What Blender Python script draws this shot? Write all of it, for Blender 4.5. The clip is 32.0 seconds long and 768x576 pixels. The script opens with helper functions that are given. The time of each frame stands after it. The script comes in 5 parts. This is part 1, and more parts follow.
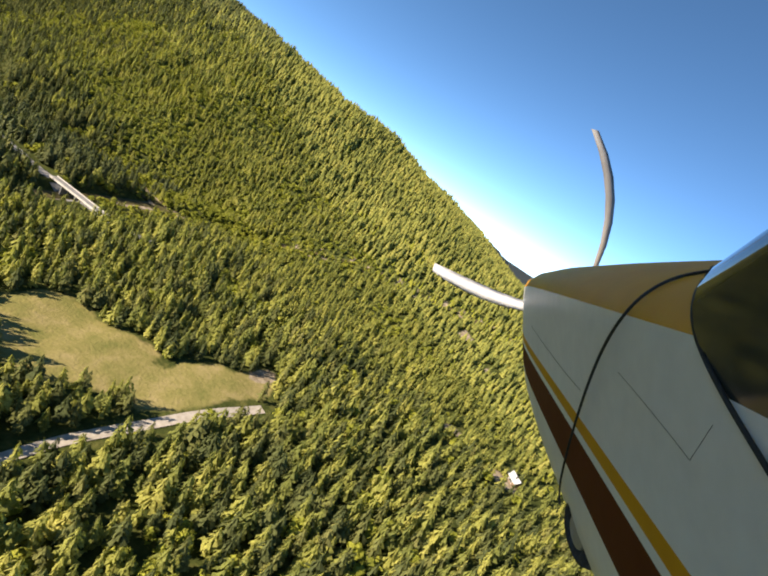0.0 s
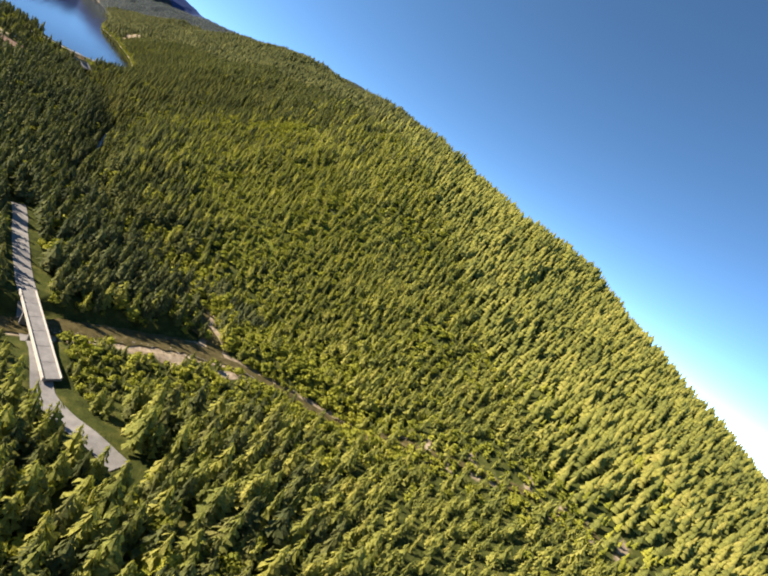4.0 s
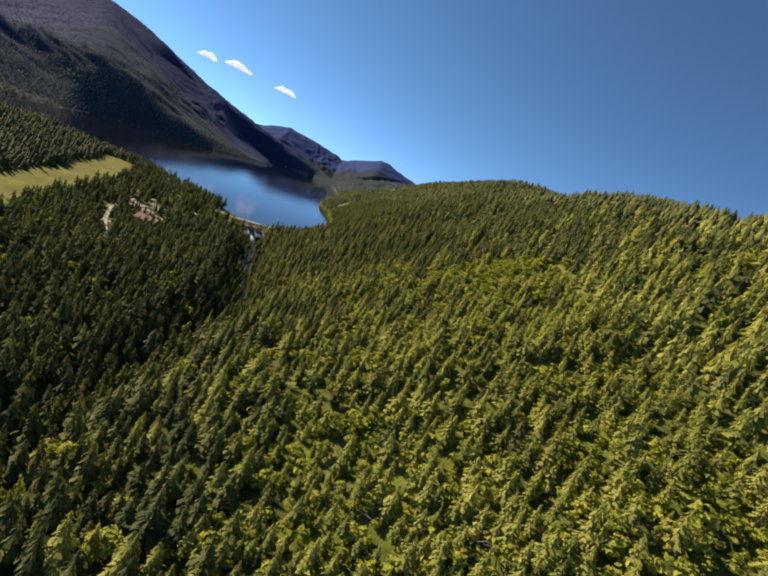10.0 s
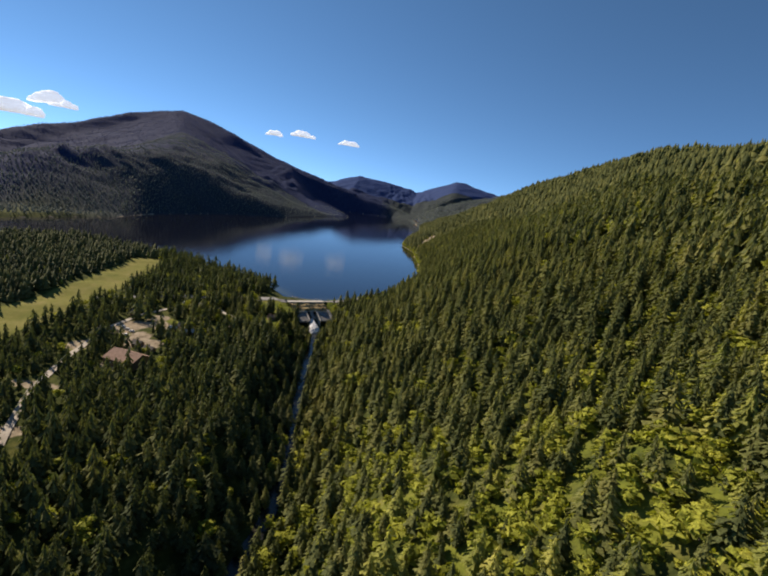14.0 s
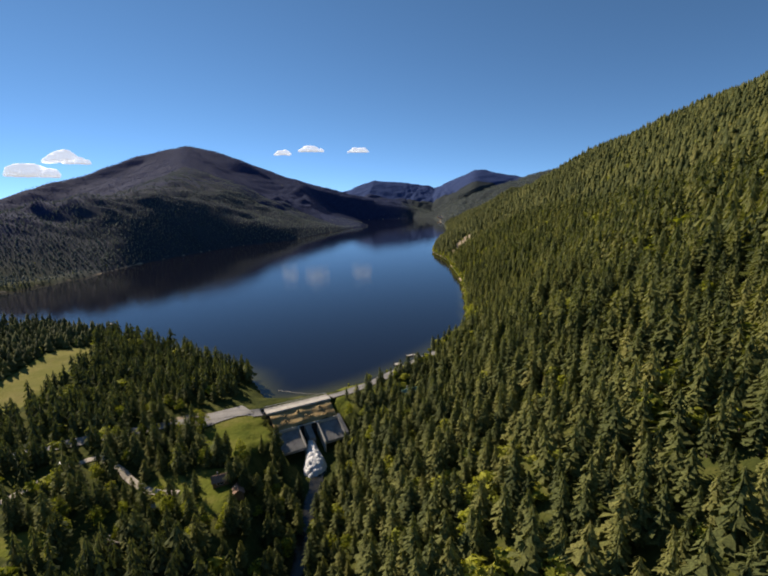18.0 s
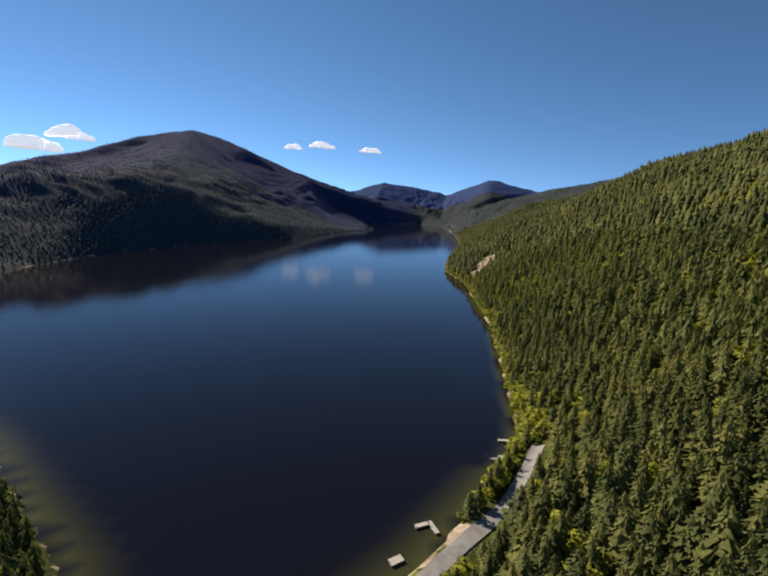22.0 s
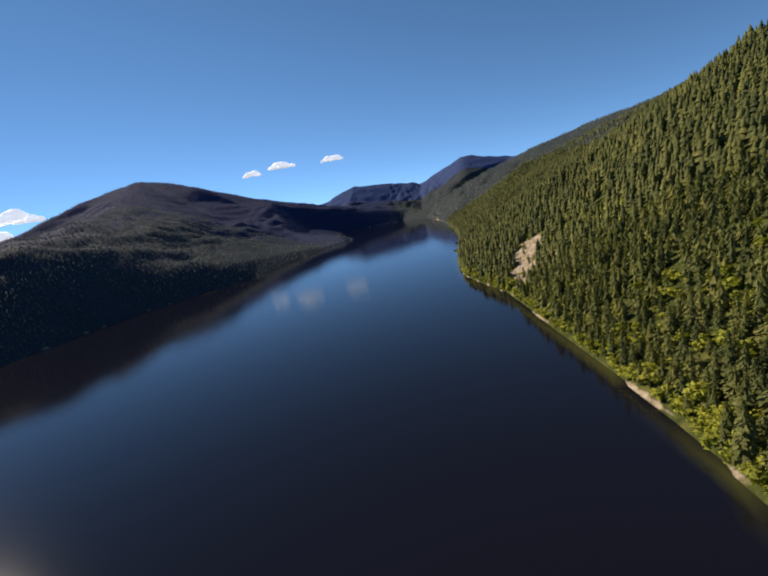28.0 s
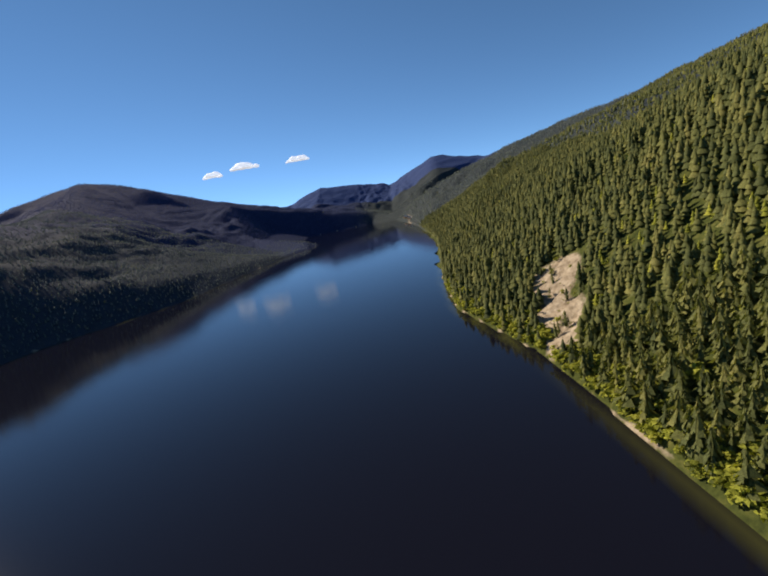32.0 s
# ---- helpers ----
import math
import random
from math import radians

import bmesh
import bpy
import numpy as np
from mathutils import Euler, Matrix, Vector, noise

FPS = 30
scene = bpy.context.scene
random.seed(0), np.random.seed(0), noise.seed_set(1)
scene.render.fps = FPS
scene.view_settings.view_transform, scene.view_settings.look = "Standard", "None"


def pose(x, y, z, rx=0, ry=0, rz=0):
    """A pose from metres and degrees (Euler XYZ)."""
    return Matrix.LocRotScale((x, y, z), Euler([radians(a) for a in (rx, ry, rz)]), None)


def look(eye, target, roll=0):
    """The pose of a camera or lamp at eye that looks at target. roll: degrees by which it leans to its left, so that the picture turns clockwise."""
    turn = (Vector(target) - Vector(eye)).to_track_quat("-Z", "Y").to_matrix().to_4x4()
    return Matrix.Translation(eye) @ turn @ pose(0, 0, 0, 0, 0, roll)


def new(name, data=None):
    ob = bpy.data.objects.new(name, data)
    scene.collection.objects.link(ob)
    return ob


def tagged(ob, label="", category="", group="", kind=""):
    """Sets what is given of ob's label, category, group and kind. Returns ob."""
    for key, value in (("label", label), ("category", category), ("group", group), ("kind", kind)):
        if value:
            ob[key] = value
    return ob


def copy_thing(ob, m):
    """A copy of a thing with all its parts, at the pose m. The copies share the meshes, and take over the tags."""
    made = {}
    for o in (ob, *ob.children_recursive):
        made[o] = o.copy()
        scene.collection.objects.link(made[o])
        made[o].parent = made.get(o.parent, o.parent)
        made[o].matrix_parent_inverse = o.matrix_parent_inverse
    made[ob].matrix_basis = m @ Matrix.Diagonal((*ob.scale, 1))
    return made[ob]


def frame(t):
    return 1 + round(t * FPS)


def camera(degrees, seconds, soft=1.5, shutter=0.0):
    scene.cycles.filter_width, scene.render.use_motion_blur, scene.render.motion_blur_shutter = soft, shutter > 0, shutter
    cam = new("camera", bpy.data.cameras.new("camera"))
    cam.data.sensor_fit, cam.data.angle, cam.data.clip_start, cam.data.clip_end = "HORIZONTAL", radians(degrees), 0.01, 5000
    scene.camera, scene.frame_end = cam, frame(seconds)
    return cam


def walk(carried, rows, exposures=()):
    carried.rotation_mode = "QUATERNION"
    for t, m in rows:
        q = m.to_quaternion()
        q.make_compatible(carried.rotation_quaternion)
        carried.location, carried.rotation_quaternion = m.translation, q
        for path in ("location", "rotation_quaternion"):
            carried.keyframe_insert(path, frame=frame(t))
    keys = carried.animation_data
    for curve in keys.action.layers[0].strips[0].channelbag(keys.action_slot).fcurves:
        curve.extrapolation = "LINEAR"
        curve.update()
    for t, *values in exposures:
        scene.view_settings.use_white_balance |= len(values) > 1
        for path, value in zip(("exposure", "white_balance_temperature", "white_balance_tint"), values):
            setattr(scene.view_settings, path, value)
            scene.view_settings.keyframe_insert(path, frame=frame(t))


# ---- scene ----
cam = camera(82.0, 32.0, soft=2.1)
K = 0.71  # metres for each unit of the plan
# seconds, eye in metres above the lake's level, Euler degrees
PATH = [
    (0, -83.3, -34.2, 125.8, 71.39, -30.76, 6.99),
    (0.5, -86.6, -7.2, 122.3, 71.91, -30.85, 9.91),
    (1, -91.2, 19.1, 119.0, 72.68, -29.12, 12.50),
    (1.5, -96.9, 44.6, 116.1, 73.11, -29.58, 15.50),
    (2, -103.9, 69.4, 113.4, 73.71, -28.99, 18.09),
    (2.5, -111.9, 93.6, 111.0, 73.97, -30.42, 20.76),
    (3, -120.7, 117.0, 108.8, 74.54, -31.07, 23.49),
    (3.5, -130.2, 139.7, 106.8, 74.69, -32.27, 26.76),
    (4, -139.5, 162.0, 104.9, 74.61, -32.72, 30.24),
    (4.5, -148.8, 183.5, 103.1, 74.55, -32.30, 33.63),
    (5, -159.1, 204.2, 101.6, 74.57, -31.55, 36.73),
    (5.5, -170.9, 223.8, 100.3, 74.67, -30.97, 39.40),
    (6, -184.7, 242.2, 99.3, 74.91, -30.47, 41.56),
    (6.5, -199.6, 259.8, 98.4, 75.62, -29.60, 43.47),
    (7, -215.7, 276.6, 97.7, 75.97, -31.64, 45.63),
    (7.5, -232.7, 292.6, 97.2, 76.23, -30.06, 47.54),
    (8, -250.4, 307.9, 96.6, 76.36, -30.10, 50.56),
    (8.5, -268.6, 322.4, 96.2, 76.61, -27.61, 53.29),
    (9, -287.4, 336.2, 95.7, 76.96, -25.56, 55.67),
    (9.5, -306.5, 349.3, 95.3, 77.54, -23.55, 57.48),
    (10, -325.9, 361.7, 94.9, 78.09, -23.10, 59.25),
    (10.5, -345.7, 373.4, 94.5, 78.56, -21.76, 60.78),
    (11, -365.7, 384.4, 94.2, 78.79, -20.97, 62.34),
    (11.5, -386.0, 394.7, 93.8, 78.62, -19.92, 64.10),
    (12, -406.6, 404.4, 93.4, 78.79, -17.37, 65.62),
    (12.5, -427.5, 413.5, 93.1, 79.18, -13.76, 66.48),
    (13, -448.5, 422.1, 93.0, 79.16, -10.45, 67.73),
    (13.5, -469.7, 430.5, 93.0, 79.36, -8.73, 68.75),
    (14, -490.8, 438.6, 93.1, 79.20, -8.07, 69.61),
    (14.5, -511.9, 446.5, 93.5, 79.21, -7.20, 70.34),
    (15, -532.4, 454.2, 94.2, 79.10, -5.74, 71.07),
    (15.5, -552.5, 461.6, 95.1, 78.87, -3.91, 71.71),
    (16, -572.1, 468.9, 95.9, 78.67, -2.05, 72.15),
    (16.5, -591.5, 475.8, 96.5, 78.65, -0.49, 72.29),
    (17, -610.7, 482.5, 96.8, 78.88, 0.44, 72.13),
    (17.5, -629.7, 489.1, 97.2, 79.14, 0.89, 71.98),
    (18, -648.4, 495.5, 97.7, 79.34, 1.37, 72.00),
    (18.5, -666.8, 501.6, 98.3, 79.39, 0.04, 72.25),
    (19, -685.0, 507.5, 98.9, 79.30, 0.04, 72.31),
    (19.5, -702.8, 513.3, 99.4, 79.30, -1.71, 72.48),
    (20, -720.5, 518.8, 99.8, 79.39, -2.24, 72.35),
    (20.5, -738.0, 524.2, 100.1, 79.45, -2.57, 72.40),
    (21, -755.4, 529.5, 100.3, 79.60, -1.86, 72.69),
    (21.5, -772.9, 534.9, 100.4, 79.66, -2.69, 72.91),
    (22, -790.5, 540.4, 100.5, 79.70, -3.43, 73.00),
    (22.5, -808.5, 546.1, 100.6, 79.94, -3.29, 73.20),
    (23, -826.7, 552.1, 100.6, 80.25, -1.96, 73.78),
    (23.5, -845.3, 558.2, 100.5, 80.29, -0.48, 74.53),
    (24, -864.3, 564.6, 100.2, 80.20, 1.43, 75.11),
    (24.5, -883.6, 571.1, 99.6, 80.07, 4.02, 75.37),
    (25, -903.4, 577.7, 98.9, 80.29, 7.24, 75.32),
    (25.5, -923.6, 584.5, 97.9, 80.25, 11.03, 75.16),
    (26, -944.1, 591.2, 96.9, 80.11, 13.34, 74.51),
    (26.5, -964.8, 598.0, 95.7, 79.99, 13.96, 73.44),
    (27, -985.6, 604.9, 94.7, 79.89, 13.36, 72.17),
    (27.5, -1006.2, 611.9, 93.8, 79.86, 12.00, 70.94),
    (28, -1026.5, 619.1, 93.2, 79.84, 10.66, 69.98),
    (28.5, -1046.4, 626.5, 92.7, 79.77, 10.47, 69.42),
    (29, -1065.9, 634.2, 92.5, 79.75, 9.72, 68.99),
    (29.5, -1085.0, 642.0, 92.4, 79.57, 8.86, 68.62),
    (30, -1103.7, 650.0, 92.5, 79.64, 8.53, 68.20),
    (30.5, -1121.9, 658.3, 92.8, 79.53, 10.17, 68.06),
    (31, -1139.7, 666.8, 93.3, 79.55, 10.65, 67.59),
    (31.5, -1157.1, 675.5, 93.9, 79.47, 10.86, 66.92),
    (32, -1174.0, 684.4, 94.8, 79.29, 11.09, 66.07),
]
EXPOSURES = [(0.0, 1.12, 6900, 15), (3.0, 1.12, 6900, 15), (6.0, 1.22, 6900, 15), (9.0, 0.82, 6900, 15), (12.0, 0.48, 6900, 15), (18.0, 0.40, 6900, 15), (32.0, 0.45, 6900, 15)]
walk(cam, [(t, pose(K * x, K * y, K * z, a, b, c)) for t, x, y, z, a, b, c in PATH], EXPOSURES)

# ---- light ----
SUN_AZ, SUN_EL = -149.5, 31.5
world = bpy.data.worlds.new("sky")
scene.world = world
world.use_nodes = True
wn = world.node_tree
sky = wn.nodes.new("ShaderNodeTexSky")
sky.sky_type = "NISHITA"
sky.sun_disc = False
sky.sun_elevation = radians(SUN_EL)
sky.sun_rotation = radians(90.0 - SUN_AZ)
sky.altitude, sky.air_density, sky.dust_density, sky.ozone_density = 2500, 0.45, 0.0, 3.0
bg = wn.nodes["Background"]
bg.inputs["Strength"].default_value = 0.142
clear = wn.nodes.new("ShaderNodeHueSaturation")
clear.inputs["Hue"].default_value, clear.inputs["Saturation"].default_value = 0.489, 1.09
where = wn.nodes.new("ShaderNodeTexCoord")
lift = wn.nodes.new("ShaderNodeVectorMath")
lift.operation = "MULTIPLY_ADD"
lift.inputs[1].default_value, lift.inputs[2].default_value = (1.0, 1.0, 0.95), (0.0, 0.0, 0.05)
unit = wn.nodes.new("ShaderNodeVectorMath")
unit.operation = "NORMALIZE"
wn.links.new(where.outputs["Generated"], lift.inputs[0])
wn.links.new(lift.outputs[0], unit.inputs[0])
wn.links.new(unit.outputs[0], sky.inputs["Vector"])
wn.links.new(sky.outputs[0], clear.inputs["Color"])
wn.links.new(clear.outputs[0], bg.inputs["Color"])
sun_to = Vector((math.cos(radians(SUN_AZ)) * math.cos(radians(SUN_EL)), math.sin(radians(SUN_AZ)) * math.cos(radians(SUN_EL)), math.sin(radians(SUN_EL))))
lamp = bpy.data.lights.new("sun", "SUN")
lamp.energy, lamp.angle, lamp.color = 5.0, radians(0.53), (1.0, 0.90, 0.74)
sun = new("sun", lamp)
sun.matrix_world = look(sun_to * 900, (0, 0, 0))

# ---- materials ----
MATS = {}


def mat(name, rough=0.8, metal=0.0):
    m = bpy.data.materials.new(name)
    m.use_nodes = True
    b = m.node_tree.nodes["Principled BSDF"]
    b.inputs["Roughness"].default_value = rough
    b.inputs["Metallic"].default_value = metal
    b.inputs["Specular IOR Level"].default_value = 0.3
    MATS[name] = m
    return m, m.node_tree, b


def ramp(nt, fac, stops):
    r = nt.nodes.new("ShaderNodeValToRGB")
    els = r.color_ramp.elements
    while len(els) < len(stops):
        els.new(0.5)
    for e, (p, c) in zip(els, stops):
        e.position, e.color = p, (*c, 1)
    nt.links.new(fac, r.inputs[0])
    return r.outputs[0]


def noise_of(nt, scale, detail=4.0, rough=0.55, obj=False):
    tc = nt.nodes.new("ShaderNodeTexCoord" if obj else "ShaderNodeNewGeometry")
    n = nt.nodes.new("ShaderNodeTexNoise")
    n.inputs["Scale"].default_value = scale
    n.inputs["Detail"].default_value = detail
    n.inputs["Roughness"].default_value = rough
    nt.links.new(tc.outputs["Object" if obj else "Position"], n.inputs["Vector"])
    return n.outputs[0]


def mixc(nt, fac, a, b, mode="MIX"):
    m = nt.nodes.new("ShaderNodeMix")
    m.data_type, m.blend_type = "RGBA", mode
    for sock, val in ((m.inputs[0], fac), (m.inputs[6], a), (m.inputs[7], b)):
        if isinstance(val, (float, int)):
            sock.default_value = val
        elif isinstance(val, tuple):
            sock.default_value = (*val, 1)
        else:
            nt.links.new(val, sock)
    return m.outputs[2]


def math_of(nt, op, a, b=0.0, clamp=False):
    m = nt.nodes.new("ShaderNodeMath")
    m.operation, m.use_clamp = op, clamp
    for sock, val in zip(m.inputs, (a, b)):
        if isinstance(val, (float, int)):
            sock.default_value = val
        else:
            nt.links.new(val, sock)
    return m.outputs[0]


def bump(nt, b, height, strength=0.4, dist=0.1):
    n = nt.nodes.new("ShaderNodeBump")
    n.inputs["Strength"].default_value, n.inputs["Distance"].default_value = strength, dist
    nt.links.new(height, n.inputs["Height"])
    nt.links.new(n.outputs[0], b.inputs["Normal"])


def attr(nt, name):
    a = nt.nodes.new("ShaderNodeAttribute")
    a.attribute_name = name
    return a.outputs["Fac"]


def plain(name, dark, light, scale=2.0, rough=0.8, metal=0.0, bumped=0.3, dist=0.03, obj=False):
    """A surface of two tones, mottled at two scales, with fine relief."""
    m, nt, b = mat(name, rough, metal)
    n1, n2 = noise_of(nt, scale, obj=obj), noise_of(nt, scale * 9, 3.0, obj=obj)
    f = math_of(nt, "ADD", math_of(nt, "MULTIPLY", n1, 0.65), math_of(nt, "MULTIPLY", n2, 0.35))
    nt.links.new(ramp(nt, f, [(0.32, dark), (0.68, light)]), b.inputs["Base Color"])
    bump(nt, b, n2, bumped, dist)
    return m


def foliage(name, stops, patch=0.018, glow=0.3, shine=(1.15, 1.2, 0.55)):
    """Needles or leaves: each tree has its own tone, in drifts over the slope."""
    m, nt, b = mat(name, 0.75)
    info = nt.nodes.new("ShaderNodeObjectInfo")
    geo = nt.nodes.new("ShaderNodeNewGeometry")
    t = math_of(nt, "FRACT", math_of(nt, "ADD", attr(nt, "tint"), info.outputs["Random"]))
    isl = geo.outputs["Random Per Island"]
    big = noise_of(nt, patch, 3.0)
    f = math_of(nt, "ADD", math_of(nt, "MULTIPLY", t, 0.5), math_of(nt, "MULTIPLY", big, 0.55))
    f = math_of(nt, "ADD", f, math_of(nt, "MULTIPLY", math_of(nt, "SUBTRACT", isl, 0.5), 0.16))
    col = ramp(nt, f, stops)
    fine = noise_of(nt, 1.6, 3.0)
    col = mixc(nt, 1.0, col, ramp(nt, fine, [(0.3, (0.72, 0.72, 0.72)), (0.7, (1.2, 1.2, 1.15))]), "MULTIPLY")
    col = mixc(nt, 1.0, col, ramp(nt, noise_of(nt, 4.5, 2.0), [(0.36, (0.68, 0.68, 0.69)), (0.62, (1.3, 1.3, 1.26))]), "MULTIPLY")
    nt.links.new(col, b.inputs["Base Color"])
    b.inputs["Specular IOR Level"].default_value = 0.06
    tr = nt.nodes.new("ShaderNodeBsdfTranslucent")
    nt.links.new(mixc(nt, 1.0, col, shine, "MULTIPLY"), tr.inputs["Color"])
    mx = nt.nodes.new("ShaderNodeMixShader")
    mx.inputs[0].default_value = glow
    nt.links.new(b.outputs[0], mx.inputs[1])
    nt.links.new(tr.outputs[0], mx.inputs[2])
    nt.links.new(mx.outputs[0], nt.nodes["Material Output"].inputs["Surface"])
    return m


NEEDLES = foliage("conifer_needles", [(0.15, (0.058, 0.073, 0.032)), (0.45, (0.106, 0.120, 0.045)), (0.7, (0.166, 0.172, 0.058)), (0.95, (0.235, 0.218, 0.076))], 0.018, 0.28)
# yellow-green conifers, paled so that the hill's sunlight sits in their colour
SUNLIT_NEEDLES = foliage("sunlit_needles", [(0.15, (0.135, 0.156, 0.050)), (0.4, (0.235, 0.250, 0.068)), (0.65, (0.345, 0.342, 0.088)), (0.95, (0.44, 0.40, 0.118))], 0.018, 0.40)
# valley copy of the needles, with backlit shade put into the colour
SHADED_NEEDLES = foliage("shaded_valley_needles", [(0.15, (0.050, 0.064, 0.034)), (0.45, (0.088, 0.104, 0.048)), (0.7, (0.135, 0.148, 0.060)), (0.95, (0.20, 0.195, 0.074))], 0.018, 0.25)
LEAVES = foliage("broad_leaves", [(0.15, (0.165, 0.182, 0.031)), (0.5, (0.265, 0.28, 0.043)), (0.9, (0.38, 0.37, 0.062))], 0.03, 0.3)
# far conifers: distance haze is mixed into the needles as blue and paler tone
HAZY_NEEDLES = foliage("hazy_needles", [(0.15, (0.040, 0.056, 0.150)), (0.5, (0.053, 0.072, 0.185)), (0.9, (0.070, 0.092, 0.195))], 0.004, 0.35, (1.0, 1.05, 1.0))
HAZY_SHORE_NEEDLES = foliage("hazy_shore_needles", [(0.15, (0.115, 0.142, 0.165)), (0.5, (0.155, 0.186, 0.180)), (0.9, (0.205, 0.232, 0.175))], 0.006, 0.4, (1.0, 1.05, 0.9))
BARK = plain("bark", (0.06, 0.045, 0.035), (0.16, 0.12, 0.09), 3.0)
SNAG = plain("dead_wood", (0.22, 0.19, 0.16), (0.42, 0.38, 0.33), 3.0)

GROUND, nt, b = mat("forest_ground", 0.95)
b.inputs["Specular IOR Level"].default_value = 0.03
duff = ramp(nt, noise_of(nt, 0.25, 6.0, 0.65), [(0.3, (0.028, 0.036, 0.012)), (0.5, (0.055, 0.066, 0.018)), (0.72, (0.12, 0.115, 0.035))])
hay = ramp(nt, noise_of(nt, 0.09, 7.0, 0.72), [(0.3, (0.13, 0.138, 0.038)), (0.5, (0.225, 0.195, 0.068)), (0.68, (0.32, 0.255, 0.12))])
turf = ramp(nt, noise_of(nt, 0.11, 7.0, 0.7), [(0.3, (0.085, 0.110, 0.018)), (0.5, (0.135, 0.150, 0.026)), (0.7, (0.22, 0.195, 0.06))])
turf = mixc(nt, attr(nt, "dry"), turf, hay)
soil = ramp(nt, noise_of(nt, 0.30, 8.0, 0.72), [(0.32, (0.13, 0.10, 0.065)), (0.5, (0.29, 0.235, 0.165)), (0.66, (0.44, 0.37, 0.27))])
edge = math_of(nt, "MULTIPLY", math_of(nt, "SUBTRACT", noise_of(nt, 0.12, 5.0, 0.65), 0.5), 0.9)
g_f = math_of(nt, "MULTIPLY", math_of(nt, "ADD", math_of(nt, "SUBTRACT", attr(nt, "grass"), 0.45), edge), 6.0, True)
d_f = math_of(nt, "MULTIPLY", math_of(nt, "ADD", math_of(nt, "SUBTRACT", attr(nt, "dirt"), 0.45), edge), 6.0, True)
# far forest cover, with the blue of distance haze mixed into its colour
hazy_woods = ramp(nt, noise_of(nt, 0.05, 8.0, 0.7), [(0.3, (0.019, 0.028, 0.066)), (0.55, (0.027, 0.038, 0.086)), (0.75, (0.040, 0.053, 0.094))])
duff = mixc(nt, attr(nt, "hazy_canopy"), duff, hazy_woods)
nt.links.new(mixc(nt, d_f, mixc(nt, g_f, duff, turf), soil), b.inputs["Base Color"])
bump(nt, b, noise_of(nt, 0.9, 5.0), 0.6, 0.5)

# hills past the lake: haze is painted in as a blue base colour
FARHILL, nt, b = mat("hazy_far_hills", 0.95)
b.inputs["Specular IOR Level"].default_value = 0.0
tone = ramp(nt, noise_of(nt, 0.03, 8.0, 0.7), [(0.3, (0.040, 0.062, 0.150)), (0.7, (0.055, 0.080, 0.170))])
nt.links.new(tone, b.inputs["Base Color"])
bump(nt, b, noise_of(nt, 0.08, 6.0), 0.8, 4.0)
WATER, nt, b = mat("lake_water", 0.02)
b.inputs["IOR"].default_value = 1.33
b.inputs["Specular IOR Level"].default_value = 0.25
nt.links.new(mixc(nt, attr(nt, "shallow"), (0.0062, 0.0062, 0.0110), (0.060, 0.062, 0.020)), b.inputs["Base Color"])
rip = math_of(nt, "ADD", noise_of(nt, 2.2, 3.0, 0.6), math_of(nt, "MULTIPLY", noise_of(nt, 0.06, 2.0), 1.2))
b.inputs["Coat Weight"].default_value, b.inputs["Coat Roughness"].default_value, b.inputs["Coat IOR"].default_value = 0.05, 0.13, 1.33
bump(nt, b, rip, 0.085, 0.11)
CREEK, nt, b = mat("creek_water", 0.55)
b.inputs["Specular IOR Level"].default_value = 0.05
nt.links.new(ramp(nt, noise_of(nt, 0.5, 6.0, 0.7), [(0.35, (0.050, 0.044, 0.018)), (0.62, (0.12, 0.10, 0.045)), (0.78, (0.30, 0.28, 0.22))]), b.inputs["Base Color"])
bump(nt, b, noise_of(nt, 2.0, 4.0), 0.5, 0.1)
# creek water of the gorge, darkened in colour for its trees' shade
GORGE, nt, b = mat("shaded_gorge_water", 0.2)
nt.links.new(ramp(nt, noise_of(nt, 0.5, 6.0, 0.7), [(0.4, (0.014, 0.014, 0.012)), (0.7, (0.035, 0.033, 0.024)), (0.82, (0.22, 0.22, 0.21))]), b.inputs["Base Color"])
bump(nt, b, noise_of(nt, 2.0, 4.0), 0.5, 0.1)
FOAM = plain("white_water", (0.74, 0.76, 0.78), (0.95, 0.95, 0.95), 1.5, 0.6, 0.0, 0.8, 0.3)
ASPHALT = plain("worn_road", (0.17, 0.165, 0.16), (0.29, 0.28, 0.265), 0.5, 0.9)
GRAVEL = plain("gravel", (0.30, 0.26, 0.21), (0.50, 0.45, 0.38), 0.6, 0.95, 0.0, 0.6, 0.1)
CONCRETE = plain("concrete", (0.40, 0.375, 0.33), (0.60, 0.57, 0.50), 0.4, 0.85)
OLDCON = plain("dark_concrete", (0.10, 0.10, 0.10), (0.24, 0.235, 0.225), 0.5, 0.9)
APRON = plain("paved_apron", (0.15, 0.148, 0.145), (0.30, 0.295, 0.285), 0.5, 0.95, 0.0, 0.8, 0.15)
# near black, standing in for the shade inside the sluices
BLACK = plain("sluice_shade", (0.012, 0.012, 0.012), (0.04, 0.04, 0.04), 0.5, 0.7)
SAND = plain("ochre_earth", (0.26, 0.17, 0.07), (0.46, 0.34, 0.16), 0.25, 0.95, 0.0, 0.8, 0.3)
ROOF = plain("shingle_roof", (0.10, 0.085, 0.075), (0.21, 0.185, 0.165), 1.0, 0.9)
ROOFRED = plain("brown_roof", (0.20, 0.12, 0.085), (0.34, 0.22, 0.16), 1.0, 0.9)
